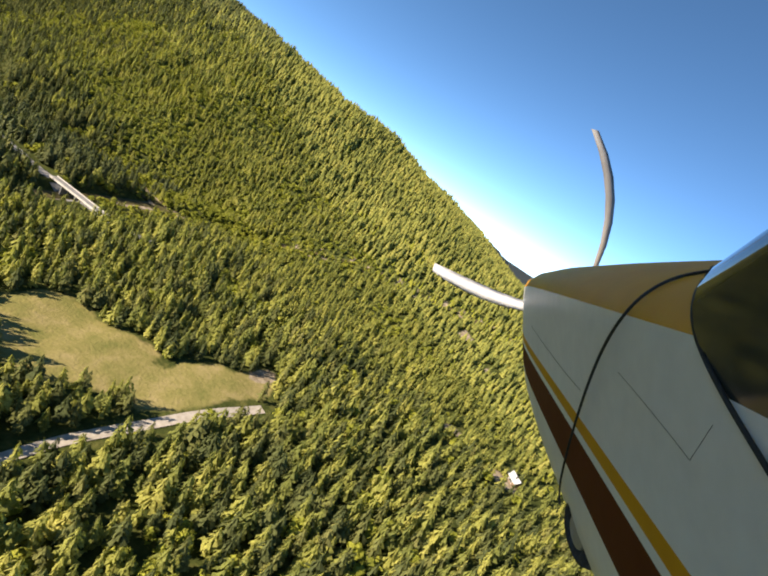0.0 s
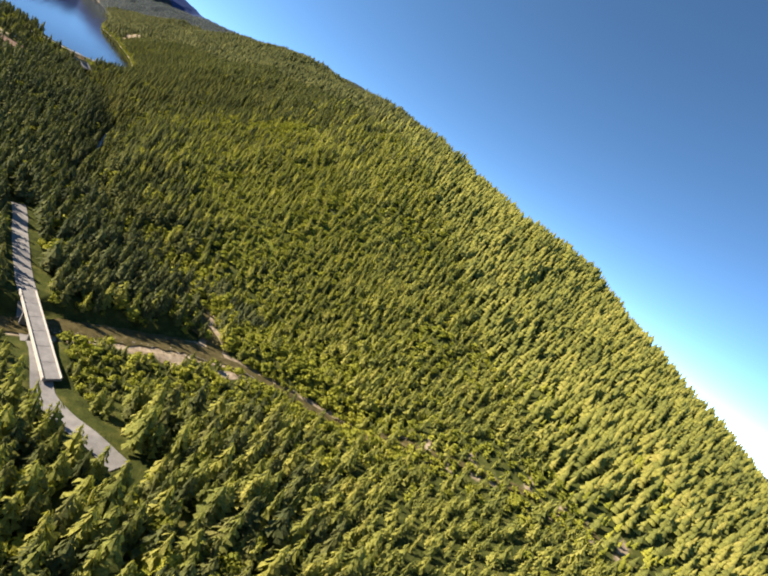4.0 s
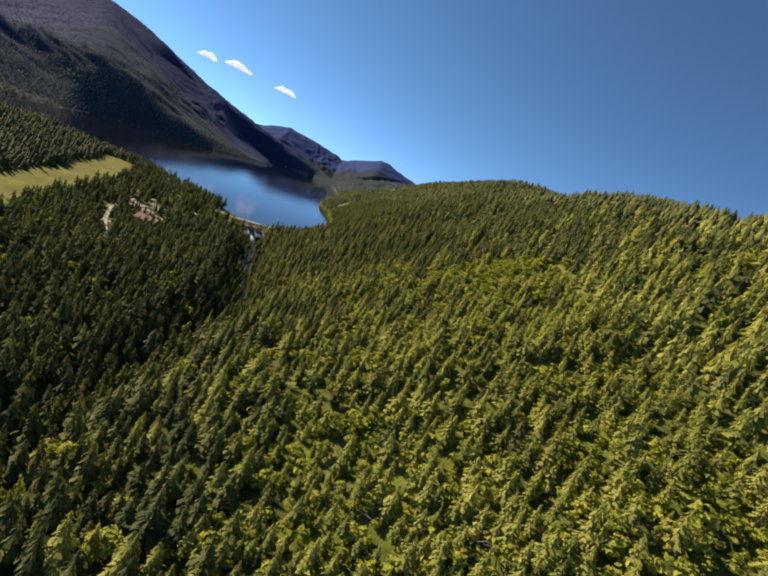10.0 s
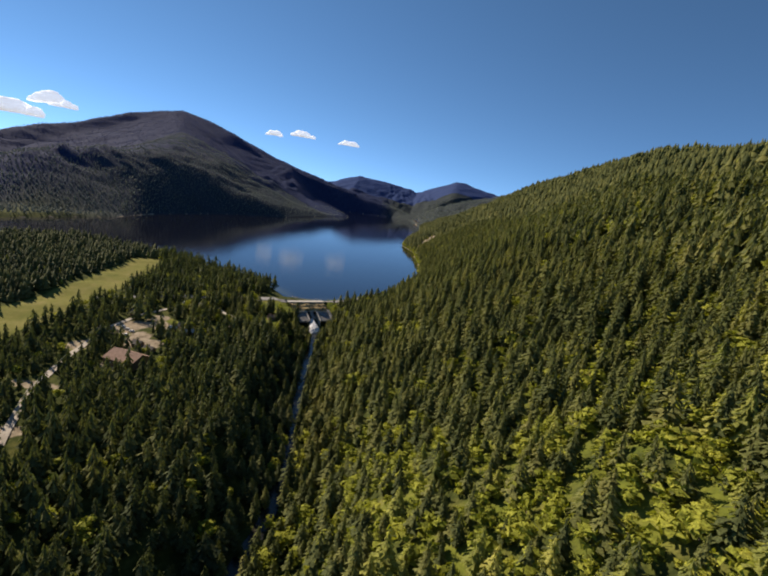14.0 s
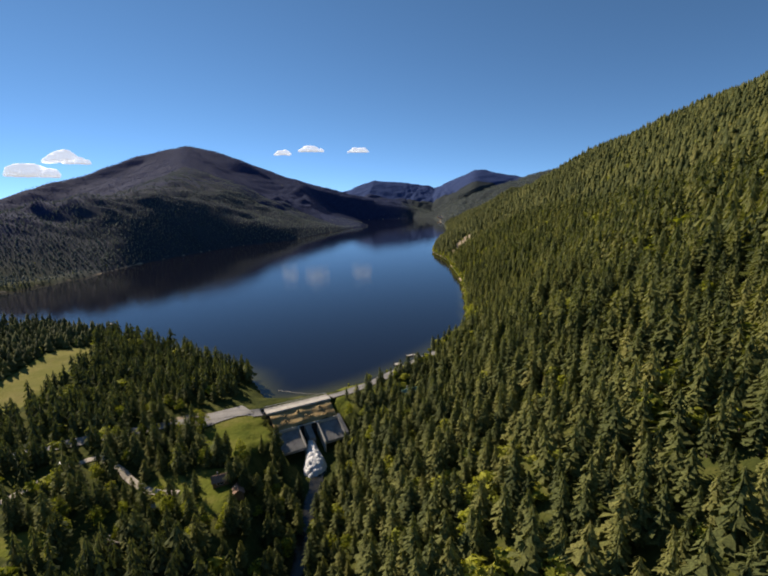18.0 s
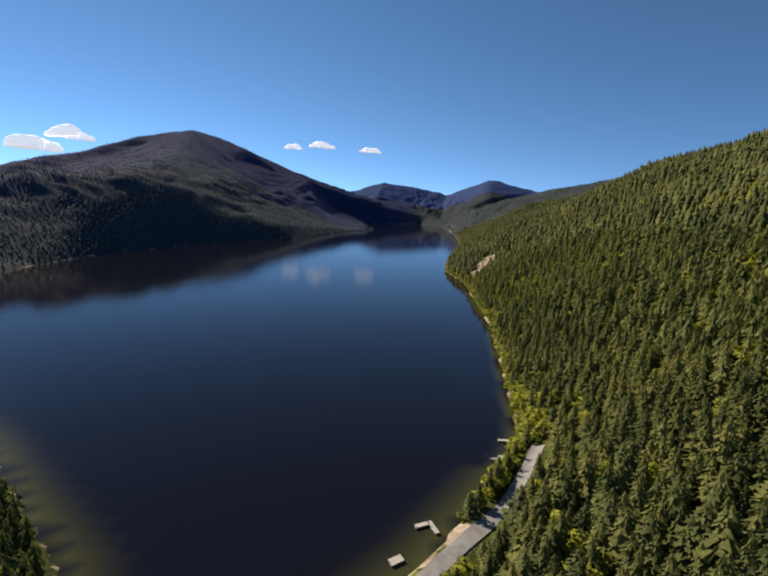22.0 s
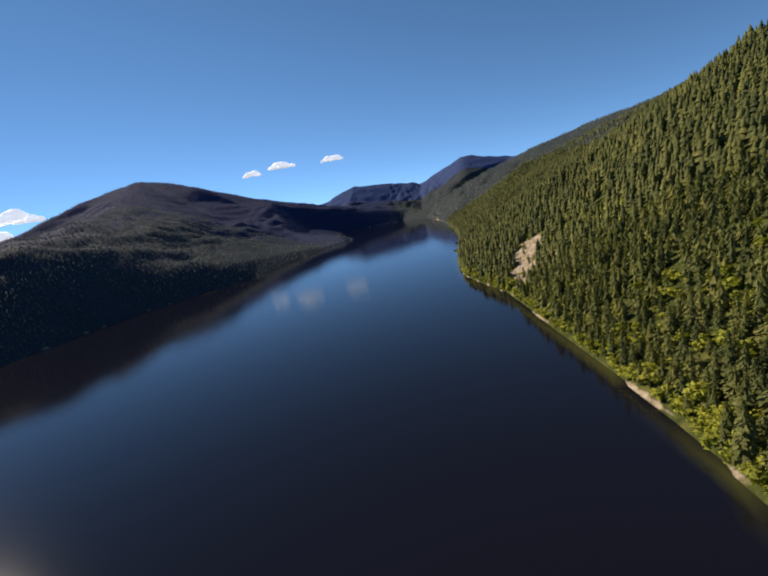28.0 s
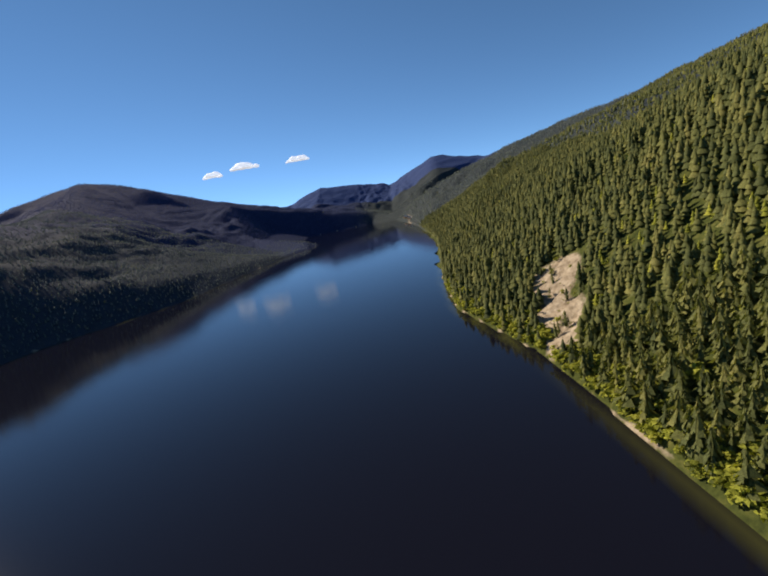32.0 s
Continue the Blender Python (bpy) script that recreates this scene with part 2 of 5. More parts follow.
ROOFGREEN = plain("green_roof", (0.13, 0.27, 0.22), (0.22, 0.40, 0.33), 1.0, 0.6)
ROOFPALE = plain("metal_roof", (0.42, 0.43, 0.44), (0.62, 0.62, 0.61), 1.0, 0.5)
SIDING = plain("timber_siding", (0.13, 0.085, 0.05), (0.25, 0.175, 0.11), 2.0, 0.85)
DECKWOOD = plain("dock_boards", (0.38, 0.35, 0.30), (0.62, 0.58, 0.52), 1.2, 0.85)
WHITE = plain("white_paint", (0.70, 0.70, 0.70), (0.84, 0.84, 0.83), 1.5, 0.35, 0.0, 0.05, obj=True)
GLASS_DARK = plain("window_glass", (0.02, 0.025, 0.03), (0.04, 0.05, 0.055), 1.0, 0.08, 0.0, 0.0)
RUBBER = plain("rubber", (0.02, 0.02, 0.02), (0.05, 0.05, 0.05), 4.0, 0.8)
STEEL = plain("galvanised_steel", (0.35, 0.36, 0.37), (0.55, 0.55, 0.56), 3.0, 0.45, 0.7)
STONE = plain("river_stone", (0.16, 0.145, 0.125), (0.34, 0.31, 0.27), 0.8, 0.9)
CLOUD, nt, b = mat("glowing_cloud", 1.0)
b.inputs["Base Color"].default_value = (0.93, 0.94, 0.96, 1)
b.inputs["Specular IOR Level"].default_value = 0.0
# added glow stands in for sunlight scattered through the cloud
b.inputs["Emission Color"].default_value = (0.95, 0.97, 1.0, 1)
b.inputs["Emission Strength"].default_value = 0.42
bump(nt, b, noise_of(nt, 0.05, 6.0), 0.7, 12.0)

# ---- plan: u runs up the lake, v towards the wooded hill ----
E_, N_ = (-0.9397, 0.3420), (0.3420, 0.9397)


# shifts of the plan along three lines of v, fitted to the camera's sight lines
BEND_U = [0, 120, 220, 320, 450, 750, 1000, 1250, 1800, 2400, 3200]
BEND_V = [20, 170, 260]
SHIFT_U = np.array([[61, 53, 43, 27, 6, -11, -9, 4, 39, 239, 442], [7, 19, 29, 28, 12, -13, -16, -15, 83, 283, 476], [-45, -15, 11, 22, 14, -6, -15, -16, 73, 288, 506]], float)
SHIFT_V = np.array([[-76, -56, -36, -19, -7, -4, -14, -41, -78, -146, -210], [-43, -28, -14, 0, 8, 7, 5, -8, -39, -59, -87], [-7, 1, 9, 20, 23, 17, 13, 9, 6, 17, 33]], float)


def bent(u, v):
    """The plan's place, shifted to fit the camera's view."""
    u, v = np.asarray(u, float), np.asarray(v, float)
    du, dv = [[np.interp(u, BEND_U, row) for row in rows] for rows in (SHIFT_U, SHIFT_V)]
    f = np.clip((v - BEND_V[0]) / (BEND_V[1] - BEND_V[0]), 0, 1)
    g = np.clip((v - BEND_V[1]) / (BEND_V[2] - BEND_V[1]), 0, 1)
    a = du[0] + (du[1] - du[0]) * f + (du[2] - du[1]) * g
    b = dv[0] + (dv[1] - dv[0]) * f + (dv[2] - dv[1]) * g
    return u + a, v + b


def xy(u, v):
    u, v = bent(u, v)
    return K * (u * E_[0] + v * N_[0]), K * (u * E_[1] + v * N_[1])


def wave(u, v, size, seed, octaves=4):
    """Smooth rolling noise in -1..1, the same for the sheet and for what stands on it."""
    rng = np.random.RandomState(seed)
    out, amp, tot = 0.0, 1.0, 0.0
    for k in range(octaves):
        for j in range(3):
            a, p = rng.rand() * 6.283, rng.rand() * 6.283
            s = 6.283 / size * (2 ** k) * (0.8 + 0.4 * rng.rand())
            q = rng.rand() * 6.283
            warp = 0.9 * np.sin((u * math.sin(a) - v * math.cos(a)) * s * 0.6 + q)
            out = out + amp * np.sin((u * math.cos(a) + v * math.sin(a)) * s + p + warp) / 1.7
        tot += amp
        amp *= 0.55
    return out / tot / 1.2


def line_dist(u, v, pts):
    """Distance to a broken line and the share of its length at the nearest point."""
    best, where = np.full(np.shape(u), 1e9), np.zeros(np.shape(u))
    seg = [math.dist(a, b) for a, b in zip(pts, pts[1:])]
    run, total = 0.0, sum(seg)
    for a, b, n in zip(pts, pts[1:], seg):
        du, dv = b[0] - a[0], b[1] - a[1]
        t = np.clip(((u - a[0]) * du + (v - a[1]) * dv) / (n * n), 0, 1)
        d = np.hypot(u - a[0] - t * du, v - a[1] - t * dv)
        near = d < best
        best, where = np.where(near, d, best), np.where(near, (run + t * n) / total, where)
        run += n
    return best, where


def inside(u, v, poly):
    odd = np.zeros(np.shape(u), bool)
    for a, b in zip(poly, poly[1:] + poly[:1]):
        if a[1] != b[1]:
            odd ^= ((a[1] > v) != (b[1] > v)) & (u < (b[0] - a[0]) * (v - a[1]) / (b[1] - a[1]) + a[0])
    return odd


def smooth(a, b, x):
    t = np.clip((x - a) / (b - a), 0, 1)
    return t * t * (3 - 2 * t)


LAKE = [(1004, 170), (1008, 185), (1013, 199), (1018, 203), (1025, 214), (1034, 222), (1055, 239), (1093, 262), (1125, 280), (1150, 287), (1327, 311), (1529, 318), (1640, 302), (1757, 317), (2041, 380), (2230, 407),
        (2700, 440), (3250, 430), (3480, 300), (3350, 110), (2900, 70), (2600, 165), (2420, 118), (2250, 80), (2004, 25), (1857, -105), (1748, -144), (1640, -165), (1560, -180),
        (1430, -180), (1290, -220), (1150, -260), (1080, -200), (1120, -110), (1150, -45), (1128, 15), (1088, 92), (1040, 152)]
CREEK_LINE = [(966, 199), (950, 200), (900, 202), (840, 205), (771, 211), (726, 206), (689, 195), (618, 182), (556, 163), (510, 172), (472, 192), (430, 210), (389, 216), (372, 213), (360, 216), (341, 213), (336, 223), (325, 232), (300, 262), (250, 330), (140, 430), (40, 500)]
SIDE_CREEK = [(350, -250), (348, -60), (346, 60), (343, 140), (348, 160), (347, 175), (348, 190), (347, 203), (340, 213)]
FOOT_U = [-700, 0, 150, 300, 350, 400, 480, 560, 630, 700, 780, 900, 960, 1000, 1056, 1145, 1327, 1529, 1640, 1757, 2041, 2230, 2700, 3500, 4300]
FOOT_V = [330, 300, 300, 285, 265, 240, 190, 170, 185, 198, 214, 213, 222, 242, 256, 292, 313, 320, 304, 319, 382, 409, 450, 520, 560]
CREST_U = [-700, 0, 170, 260, 410, 480, 600, 800, 950, 1050, 1200, 1350, 1550, 1620, 1730, 1900, 2200, 2600, 3500, 4300]
CREST_H = [-10, 24, 62, 105, 159, 160, 178, 188, 166, 183, 209, 205, 190, 165, 141, 126, 123, 129, 140, 150]
FLOOR_U = [-700, 100, 200, 250, 320, 420, 520, 600, 700, 800, 900, 980, 1010, 1150, 1300]
FLOOR_H = [-14, -14, -14, -16, -18, -21, -20, -15, -7, -3, -1, 2.5, 3, 4, 5]
MOUNTAIN = [(3815, -1174, 586), (3496, -646, 425), (3373, -379, 280), (3190, -130, 190), (2900, 70, 110), (2620, 150, 30)]
MOUNTAIN_L = [(3815, -1174, 586), (3575, -1406, 487), (3204, -1598, 321), (2756, -1666, 194), (2370, -1633, 110)]
SPUR = [(3815, -1174, 586), (3000, -800, 370), (2250, -430, 205), (1900, -340, 150), (1600, -430, 100)]
FAR_RIDGE = [(4700, -600, 220), (4666, -30, 240), (4660, 130, 332), (4640, 550, 240), (4580, 935, 414), (4470, 1363, 314), (3750, 1520, 330), (3030, 1300, 325), (2800, 1480, 348), (2300, 1600, 413)]


def ridge(u, v, pts, slope):
    d, w = line_dist(u, v, [p[:2] for p in pts])
    seg = np.cumsum([0] + [math.dist(a[:2], b[:2]) for a, b in zip(pts, pts[1:])])
    return np.interp(w, seg / seg[-1], [p[2] for p in pts]) - slope * d * (1 - 0.25 * np.exp(-d / 150.0))


def height(u, v):
    """The ground's height above the lake."""
    u, v = np.asarray(u, float), np.asarray(v, float)
    roll = wave(u, v, 420, 5)
    fine = wave(u, v, 90, 9, 3)
    floor = np.interp(u, FLOOR_U, FLOOR_H) + 1.5 * fine + 2.0 * roll * smooth(60, -60, v)
    foot = np.interp(u, FOOT_U, FOOT_V)
    d = v - foot
    top = np.interp(u, CREST_U, CREST_H)
    dd = np.clip(d, 0, None)
    run = np.clip(dd / 340, 0, 1)
    hill = top * (0.5 * np.sin(run * 1.5708) ** 0.92 + 0.5 * smooth(-0.08, 1.0, run) - 0.5 * smooth(-0.08, 1.0, 0.0)) - np.clip(dd - 340, 0, None) * 0.10
    hill = hill + (7 * roll + 2.5 * fine) * smooth(0, 120, dd)
    z = floor + hill
    low = np.where(u > 1000, -25.0, -60.0)
    rough = 24 * wave(u, v, 700, 21) + 14 * wave(u, v, 210, 23) + 5 * wave(u, v, 70, 27, 2)
    for pts, slope in ((MOUNTAIN, 0.42), (MOUNTAIN_L, 0.34), (SPUR, 0.36), (FAR_RIDGE, 0.30)):
        r = ridge(u, v, pts, slope)
        r = r + rough * smooth(20, 120, r) * (1 - 0.6 * smooth(150, 300, r))
        z = np.maximum(z, np.maximum(r, low))
    shore, _ = line_dist(u, v, LAKE + LAKE[:1])
    wet = inside(u, v, LAKE)
    z = np.where(wet, -1.6 - np.minimum(shore * 0.22, 12.0), np.where(u > 1003, np.maximum(z, 0.25 + np.minimum(shore * 0.10, 3)), z))
    near = (~wet) & (u > 1003)
    z = np.where(near, np.minimum(z, 0.3 + shore * 0.75), z)
    for line, deep in ((CREEK_LINE, 7.0), (SIDE_CREEK, 10.0)):
        cd, w = line_dist(u, v, line)
        bed = np.interp(u, [40, 150, 350, 450, 560, 700, 850, 960, 990], [-27, -26, -24, -25, -22, -17, -15, -14, -13])
        far = np.clip(cd - deep, 0, None)
        cut = bed + far * 0.45 + far * far * 0.03
        z = np.where((u < 992) & (u > 285), np.minimum(z, cut), z)
    scar = np.clip(1.4 - np.hypot((u - 1558) / 34, (v - 344) / 24), 0, 1)
    z = z - scar * (4.5 + 4.0 * wave(u, v * 0.4, 14, 57, 2))
    a, b = (u - 995) * 0.484 + (v - 186) * 0.875, -(u - 995) * 0.875 + (v - 186) * 0.484
    pit = np.interp(b, [-1, 2, 9, 27, 45], [-5, -6, -7, -14.5, -14.5]) + np.clip(np.abs(a) - 15, 0, None) * 1.3
    z = np.where((b > -1) & (b < 40) & (np.abs(a) < 32), np.minimum(z, pit + np.clip(b - 24, 0, None) * 1.2), z)
    lawn = 2.4 - 0.07 * b - np.clip(b - 25, 0, None) * 0.9 - np.clip(-a - 75, 0, None) * 0.2
    z = np.where((b > -2) & (a < -16.2) & (a > -90) & (u < 1004), np.maximum(z, lawn), z)
    bank_r = 2.6 - np.clip(b - 3, 0, None) * 0.45
    z = np.where((b > -2) & (b < 32) & (a > 15.8) & (a < 60) & (u < 1006), np.maximum(z, bank_r), z)
    return z


def ground_at(u, v):
    return K * float(height(np.array([u]), np.array([v]))[0])


def put(u, v, lift=0.0, turn=0.0):
    """A pose that stands on the ground at u, v; turn: degrees from the lake's axis."""
    x, y = xy(u, v)
    return pose(x, y, ground_at(u, v) + lift, 0, 0, 160.0 + turn)


MEADOWS = [(196, 92, 16, 12), (196, 78, 15, 9), (172, 80, 18, 10), (184, 94, 20, 14), (160, 102, 18, 17), (138, 122, 13, 22), (131, 147, 9, 14), (965, 167, 13, 12), (932, 154, 7, 7), (976, 164, 8, 8), (905, 128, 6, 5), (885, 103, 8, 7), (866, 112, 6, 6), (902, 118, 6, 5), (845, 98, 5, 5), (1009, 231, 7, 7), (1001, 238, 4, 5), (1016, 206, 4, 5), (1022, 216, 4, 5), (1046, 235, 8, 3), (936, 168, 7, 7), (926, 174, 6, 6)]
CAMP = [(880, 118, 32, 24), (905, 135, 26, 22)]  # thinned stand of the campground
STRIP = [(740, 52), (834, 48), (960, 48), (1062, 40)]
BARE = [(1526, 327, 11, 7), (1548, 340, 17, 12), (1576, 354, 17, 14), (3010, 458, 34, 9), (2890, 456, 26, 7), (887, 106, 8, 8), (862, 118, 6, 6), (905, 112, 6, 5), (980, 148, 5, 10), (1050, 242, 6, 3), (1064, 249, 8, 4), (850, 95, 7, 6), (800, 108, 4, 10), (770, 122, 4, 8), (338, 160, 4, 8), (337, 172, 5, 8), (334, 184, 6, 8), (327, 190, 7, 6), (329, 178, 5, 7), (336, 200, 4, 6), (322, 224, 5, 6), (319, 212, 4, 5), (119, 394, 8, 9), (76, 242, 5, 7), (69, 215, 4, 7), (37, 236, 5, 6), (86, 371, 6, 6), (836, 126, 9, 10), (861, 126, 7, 5), (889, 122, 6, 7), (896, 116, 5, 5), (873, 116, 5, 5), (135, 160, 5, 8), (878, 104, 9, 7)]
ROAD_MAIN = [(112, 26), (124, 70), (124, 88), (120.5, 120), (116, 146)]
ROAD_BRIDGE = [(470, 136), (440, 137), (400, 139.5), (357, 144.5), (303, 150.5), (290, 153), (262, 172)]
ROAD_DAM = [(930, 60), (955, 100), (974, 138), (982, 160), (987, 173), (1003.5, 199.5), (1012, 210), (1025, 223), (1040, 235), (1060, 250), (1085, 270), (1112, 286)]
ROAD_CAMP = [(930, 160), (931, 148), (942, 134), (953, 116), (905, 100), (860, 95), (800, 108), (760, 125)]


def blobs(u, v, spots):
    out = np.zeros(np.shape(u))
    for a, b, ra, rb in spots:
        out = np.maximum(out, np.clip(1.6 - np.hypot((u - a) / ra, (v - b) / rb), 0, 1))
    return out


def dam_lawn(a, b):
    """Mown grass on both sides of the spillway; a runs along the deck, b downstream."""
    return ((a < -14) & (a > -40 + 0.55 * b) & (b > 2) & (b < 25) | (a > 14) & (a < 22) & (b > -2) & (b < 13)) * 1.0


def open_ground(u, v):
    """How far a place is kept clear of trees."""
    o = np.maximum(blobs(u, v, MEADOWS), blobs(u, v, BARE))
    o = np.maximum(o, np.clip((15 + 5 - line_dist(u, v, STRIP)[0]) / 5, 0, 1))
    for r, w in ((ROAD_MAIN, 4.5), (ROAD_BRIDGE, 6.5), (ROAD_DAM[:4], 2.6), (ROAD_DAM[3:], 5.0), (ROAD_CAMP, 2.2), (CREEK_LINE[:13], 1.2), (CREEK_LINE[12:19], 3.0), (CREEK_LINE[18:], 0.6), (SIDE_CREEK, 10.5)):
        o = np.maximum(o, np.clip((w + 1.5 - line_dist(u, v, r)[0]) / 1.5, 0, 1))
    a, b = (u - 995) * 0.484 + (v - 186) * 0.875, -(u - 995) * 0.875 + (v - 186) * 0.484
    o = np.maximum(o, ((np.abs(a) < 18.5) & (b > -8) & (b < 27)) * 1.0)
    o = np.maximum(o, dam_lawn(a, b))
    o = np.maximum(o, ((a > -42) & (a < -2) & (b > -20) & (b < 1)) * 1.0)
    o = np.maximum(o, ((a > -22) & (a < 14) & (b > -34) & (b < 1)) * 1.0)
    o = np.maximum(o, ((np.abs(a + 5 + (b - 27) * 0.3) < 11) & (b >= 27) & (b < 48)) * 1.0)
    return np.clip(o, 0, 1)


def mesh_of(name, verts, tris, materials, slots=None, attrs=()):
    """A triangle mesh from arrays."""
    me = bpy.data.meshes.new(name)
    me.vertices.add(len(verts))
    me.vertices.foreach_set("co", np.ascontiguousarray(verts, np.float32).ravel())
    me.loops.add(len(tris) * 3)
    me.loops.foreach_set("vertex_index", np.ascontiguousarray(tris, np.int32).ravel())
    me.polygons.add(len(tris))
    me.polygons.foreach_set("loop_start", np.arange(0, len(tris) * 3, 3, dtype=np.int32))
    for m in materials:
        me.materials.append(m)
    if slots is not None:
        me.polygons.foreach_set("material_index", np.ascontiguousarray(slots, np.int32))
    me.update(calc_edges=True)
    for key, values in attrs:
        me.attributes.new(key, "FLOAT", "POINT").data.foreach_set("value", np.ascontiguousarray(values, np.float32))
    return me


def steps(*spans):
    out = []
    for a, b, s in spans:
        out += list(np.arange(a, b, s))
    return np.array(out + [spans[-1][1]], float)


def grid_tris(nu, nv):
    i = np.arange(nu * nv).reshape(nu, nv)
    a, b, c, d = i[:-1, :-1].ravel(), i[1:, :-1].ravel(), i[1:, 1:].ravel(), i[:-1, 1:].ravel()
    return np.concatenate([np.stack([a, b, c], 1), np.stack([a, c, d], 1)])[:, ::-1]


# ---- ground and lake ----
gu = steps((-700, 80, 20), (80, 296, 8), (296, 400, 2.5), (400, 900, 8), (900, 1100, 3), (1100, 1720, 5), (1720, 1900, 10), (1900, 5000, 32))
gv = steps((-2500, -300, 40), (-300, 0, 12), (0, 140, 5), (140, 260, 2.5), (260, 330, 4), (330, 700, 12), (700, 2300, 45))
GU, GV = np.meshgrid(gu, gv, indexing="ij")
U, V = GU.ravel(), GV.ravel()
X, Y = xy(U, V)
Z = K * height(U, V)
strip_f = np.clip((13 + 6 - line_dist(U, V, STRIP)[0]) / 6, 0, 1)
grass_f = np.maximum(strip_f, blobs(U, V, MEADOWS))
grass_f = np.maximum(grass_f, 0.55 * smooth(380, 450, U) * smooth(840, 740, U) * smooth(215, 240, V) * smooth(430, 340, V))
grass_f = np.maximum(grass_f, dam_lawn((U - 995) * 0.484 + (V - 186) * 0.875, -(U - 995) * 0.875 + (V - 186) * 0.484))
dirt_f = blobs(U, V, BARE)
shore_d, _ = line_dist(U, V, LAKE + LAKE[:1])
dirt_f = np.maximum(dirt_f, np.clip(1.0 - shore_d / 2.0, 0, 0.7) * (U > 1010))
for line in (CREEK_LINE, SIDE_CREEK):
    dirt_f = np.maximum(dirt_f, np.clip(1.0 - np.abs(line_dist(U, V, line)[0] - 5) / 4, 0, 0.75) * (U < 400))
# share of the haze-blue forest tone, strongest on far slopes
hazy_canopy_f = np.maximum(smooth(1250, 1500, U) * smooth(240, 120, V) * (1 - 0.35 * smooth(-500, -250, V)), np.maximum(smooth(2200, 2500, U) * (1 - 0.45 * smooth(200, 350, V)), np.maximum(smooth(-250, -400, V) * (0.25 + 0.75 * smooth(1000, 1400, U)), np.maximum(0.6 * smooth(-100, -300, U), 0.55 * smooth(620, 900, V)))))
tri = grid_tris(len(gu), len(gv))
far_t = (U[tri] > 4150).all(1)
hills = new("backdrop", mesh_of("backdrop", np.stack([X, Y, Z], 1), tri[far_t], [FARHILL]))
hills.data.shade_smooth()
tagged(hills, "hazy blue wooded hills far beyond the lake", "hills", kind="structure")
ground = new("ground", mesh_of("ground", np.stack([X, Y, Z], 1), tri[~far_t], [GROUND], None, [("grass", grass_f), ("dirt", dirt_f), ("hazy_canopy", hazy_canopy_f), ("dry", np.maximum(1.0 * (U < 400), 0.45 * strip_f))]))
ground.data.shade_smooth()
tagged(ground, "hilly forest floor with meadows, bare soil and a lake basin", "ground", kind="structure")

wu, wv = steps((985, 1200, 6), (1200, 1900, 14), (1900, 3500, 40)), steps((-270, 0, 12), (0, 330, 6), (330, 450, 20))
WU, WV = np.meshgrid(wu, wv, indexing="ij")
wet = inside(WU.ravel(), WV.ravel(), LAKE)
sd = line_dist(WU.ravel(), WV.ravel(), LAKE + LAKE[:1])[0]
wx, wy = xy(WU.ravel(), WV.ravel())
tri = grid_tris(len(wu), len(wv))
keep = (wet | (sd < 10))[tri].all(1) & (WU.ravel()[tri] > 1000).all(1)
lake = new("lake_water", mesh_of("lake_water", np.stack([wx, wy, np.zeros(len(wx))], 1), tri[keep], [WATER], None, [("shallow", np.clip(1 - sd / np.where(WU.ravel() < 1110, 16, 7), 0, 1) ** 1.5 * wet)]))
tagged(lake, "calm dark mountain lake mirroring the sky and slopes", "lake", kind="structure")


def ribbon(name, line, wide, material, label, category, lift=0.25, cut=None, smooth_n=3, bed=False):
    """A strip laid along a line over the ground."""
    pts = [Vector((*p, 0)) for p in line]
    for _ in range(smooth_n):
        q = [pts[0]]
        for a, b in zip(pts, pts[1:]):
            q += [a * 0.75 + b * 0.25, a * 0.25 + b * 0.75]
        pts = q + [pts[-1]]
    verts, tris = [], []
    for i, p in enumerate(pts):
        t = (pts[min(i + 1, len(pts) - 1)] - pts[max(i - 1, 0)]).normalized()
        side = Vector((-t.y, t.x, 0))
        w = wide * (1 + 0.12 * math.sin(i * 1.7) + 0.08 * math.sin(i * 0.6)) if bed else wide
        for k in (-1.0, -0.33, 0.33, 1.0):
            c = p + side * w * 0.5 * k
            z = max(ground_at(p.x, p.y), ground_at(c.x, c.y) - 0.4) if bed else max(ground_at(c.x, c.y), ground_at(p.x, p.y) - 0.3)
            verts.append((*xy(c.x, c.y), z + lift))
    for i in range(len(pts) - 1):
        for k in range(3):
            a = i * 4 + k
            tris += [(a, a + 4, a + 5), (a, a + 5, a + 1)]
    ob = new(name, mesh_of(name, np.array(verts), np.array(tris)[:, ::-1], [material]))
    ob.data.shade_smooth()
    return tagged(ob, label, category, kind="structure")


ribbon("gorge_creek", CREEK_LINE[:13], 5.0, GORGE, "dark rushing creek in the wooded gorge below the dam", "creek", 0.35, bed=True)
ribbon("creek", CREEK_LINE[12:], 6.0, CREEK, "shallow brown creek running past the meadow", "creek", 0.35, bed=True)
ribbon("side_creek", SIDE_CREEK, 13.0, CREEK, "wide shallow river over brown gravel", "river", 0.35, bed=True)
ribbon("road", ROAD_MAIN, 5.0, GRAVEL, "pale gravel road across the meadow", "road")
ribbon("forest_road", ROAD_BRIDGE, 6.0, ASPHALT, "grey paved road through the trees", "road")
ribbon("dam_road", ROAD_DAM[:5], 5.5, ASPHALT, "worn paved road leading to the dam", "road")
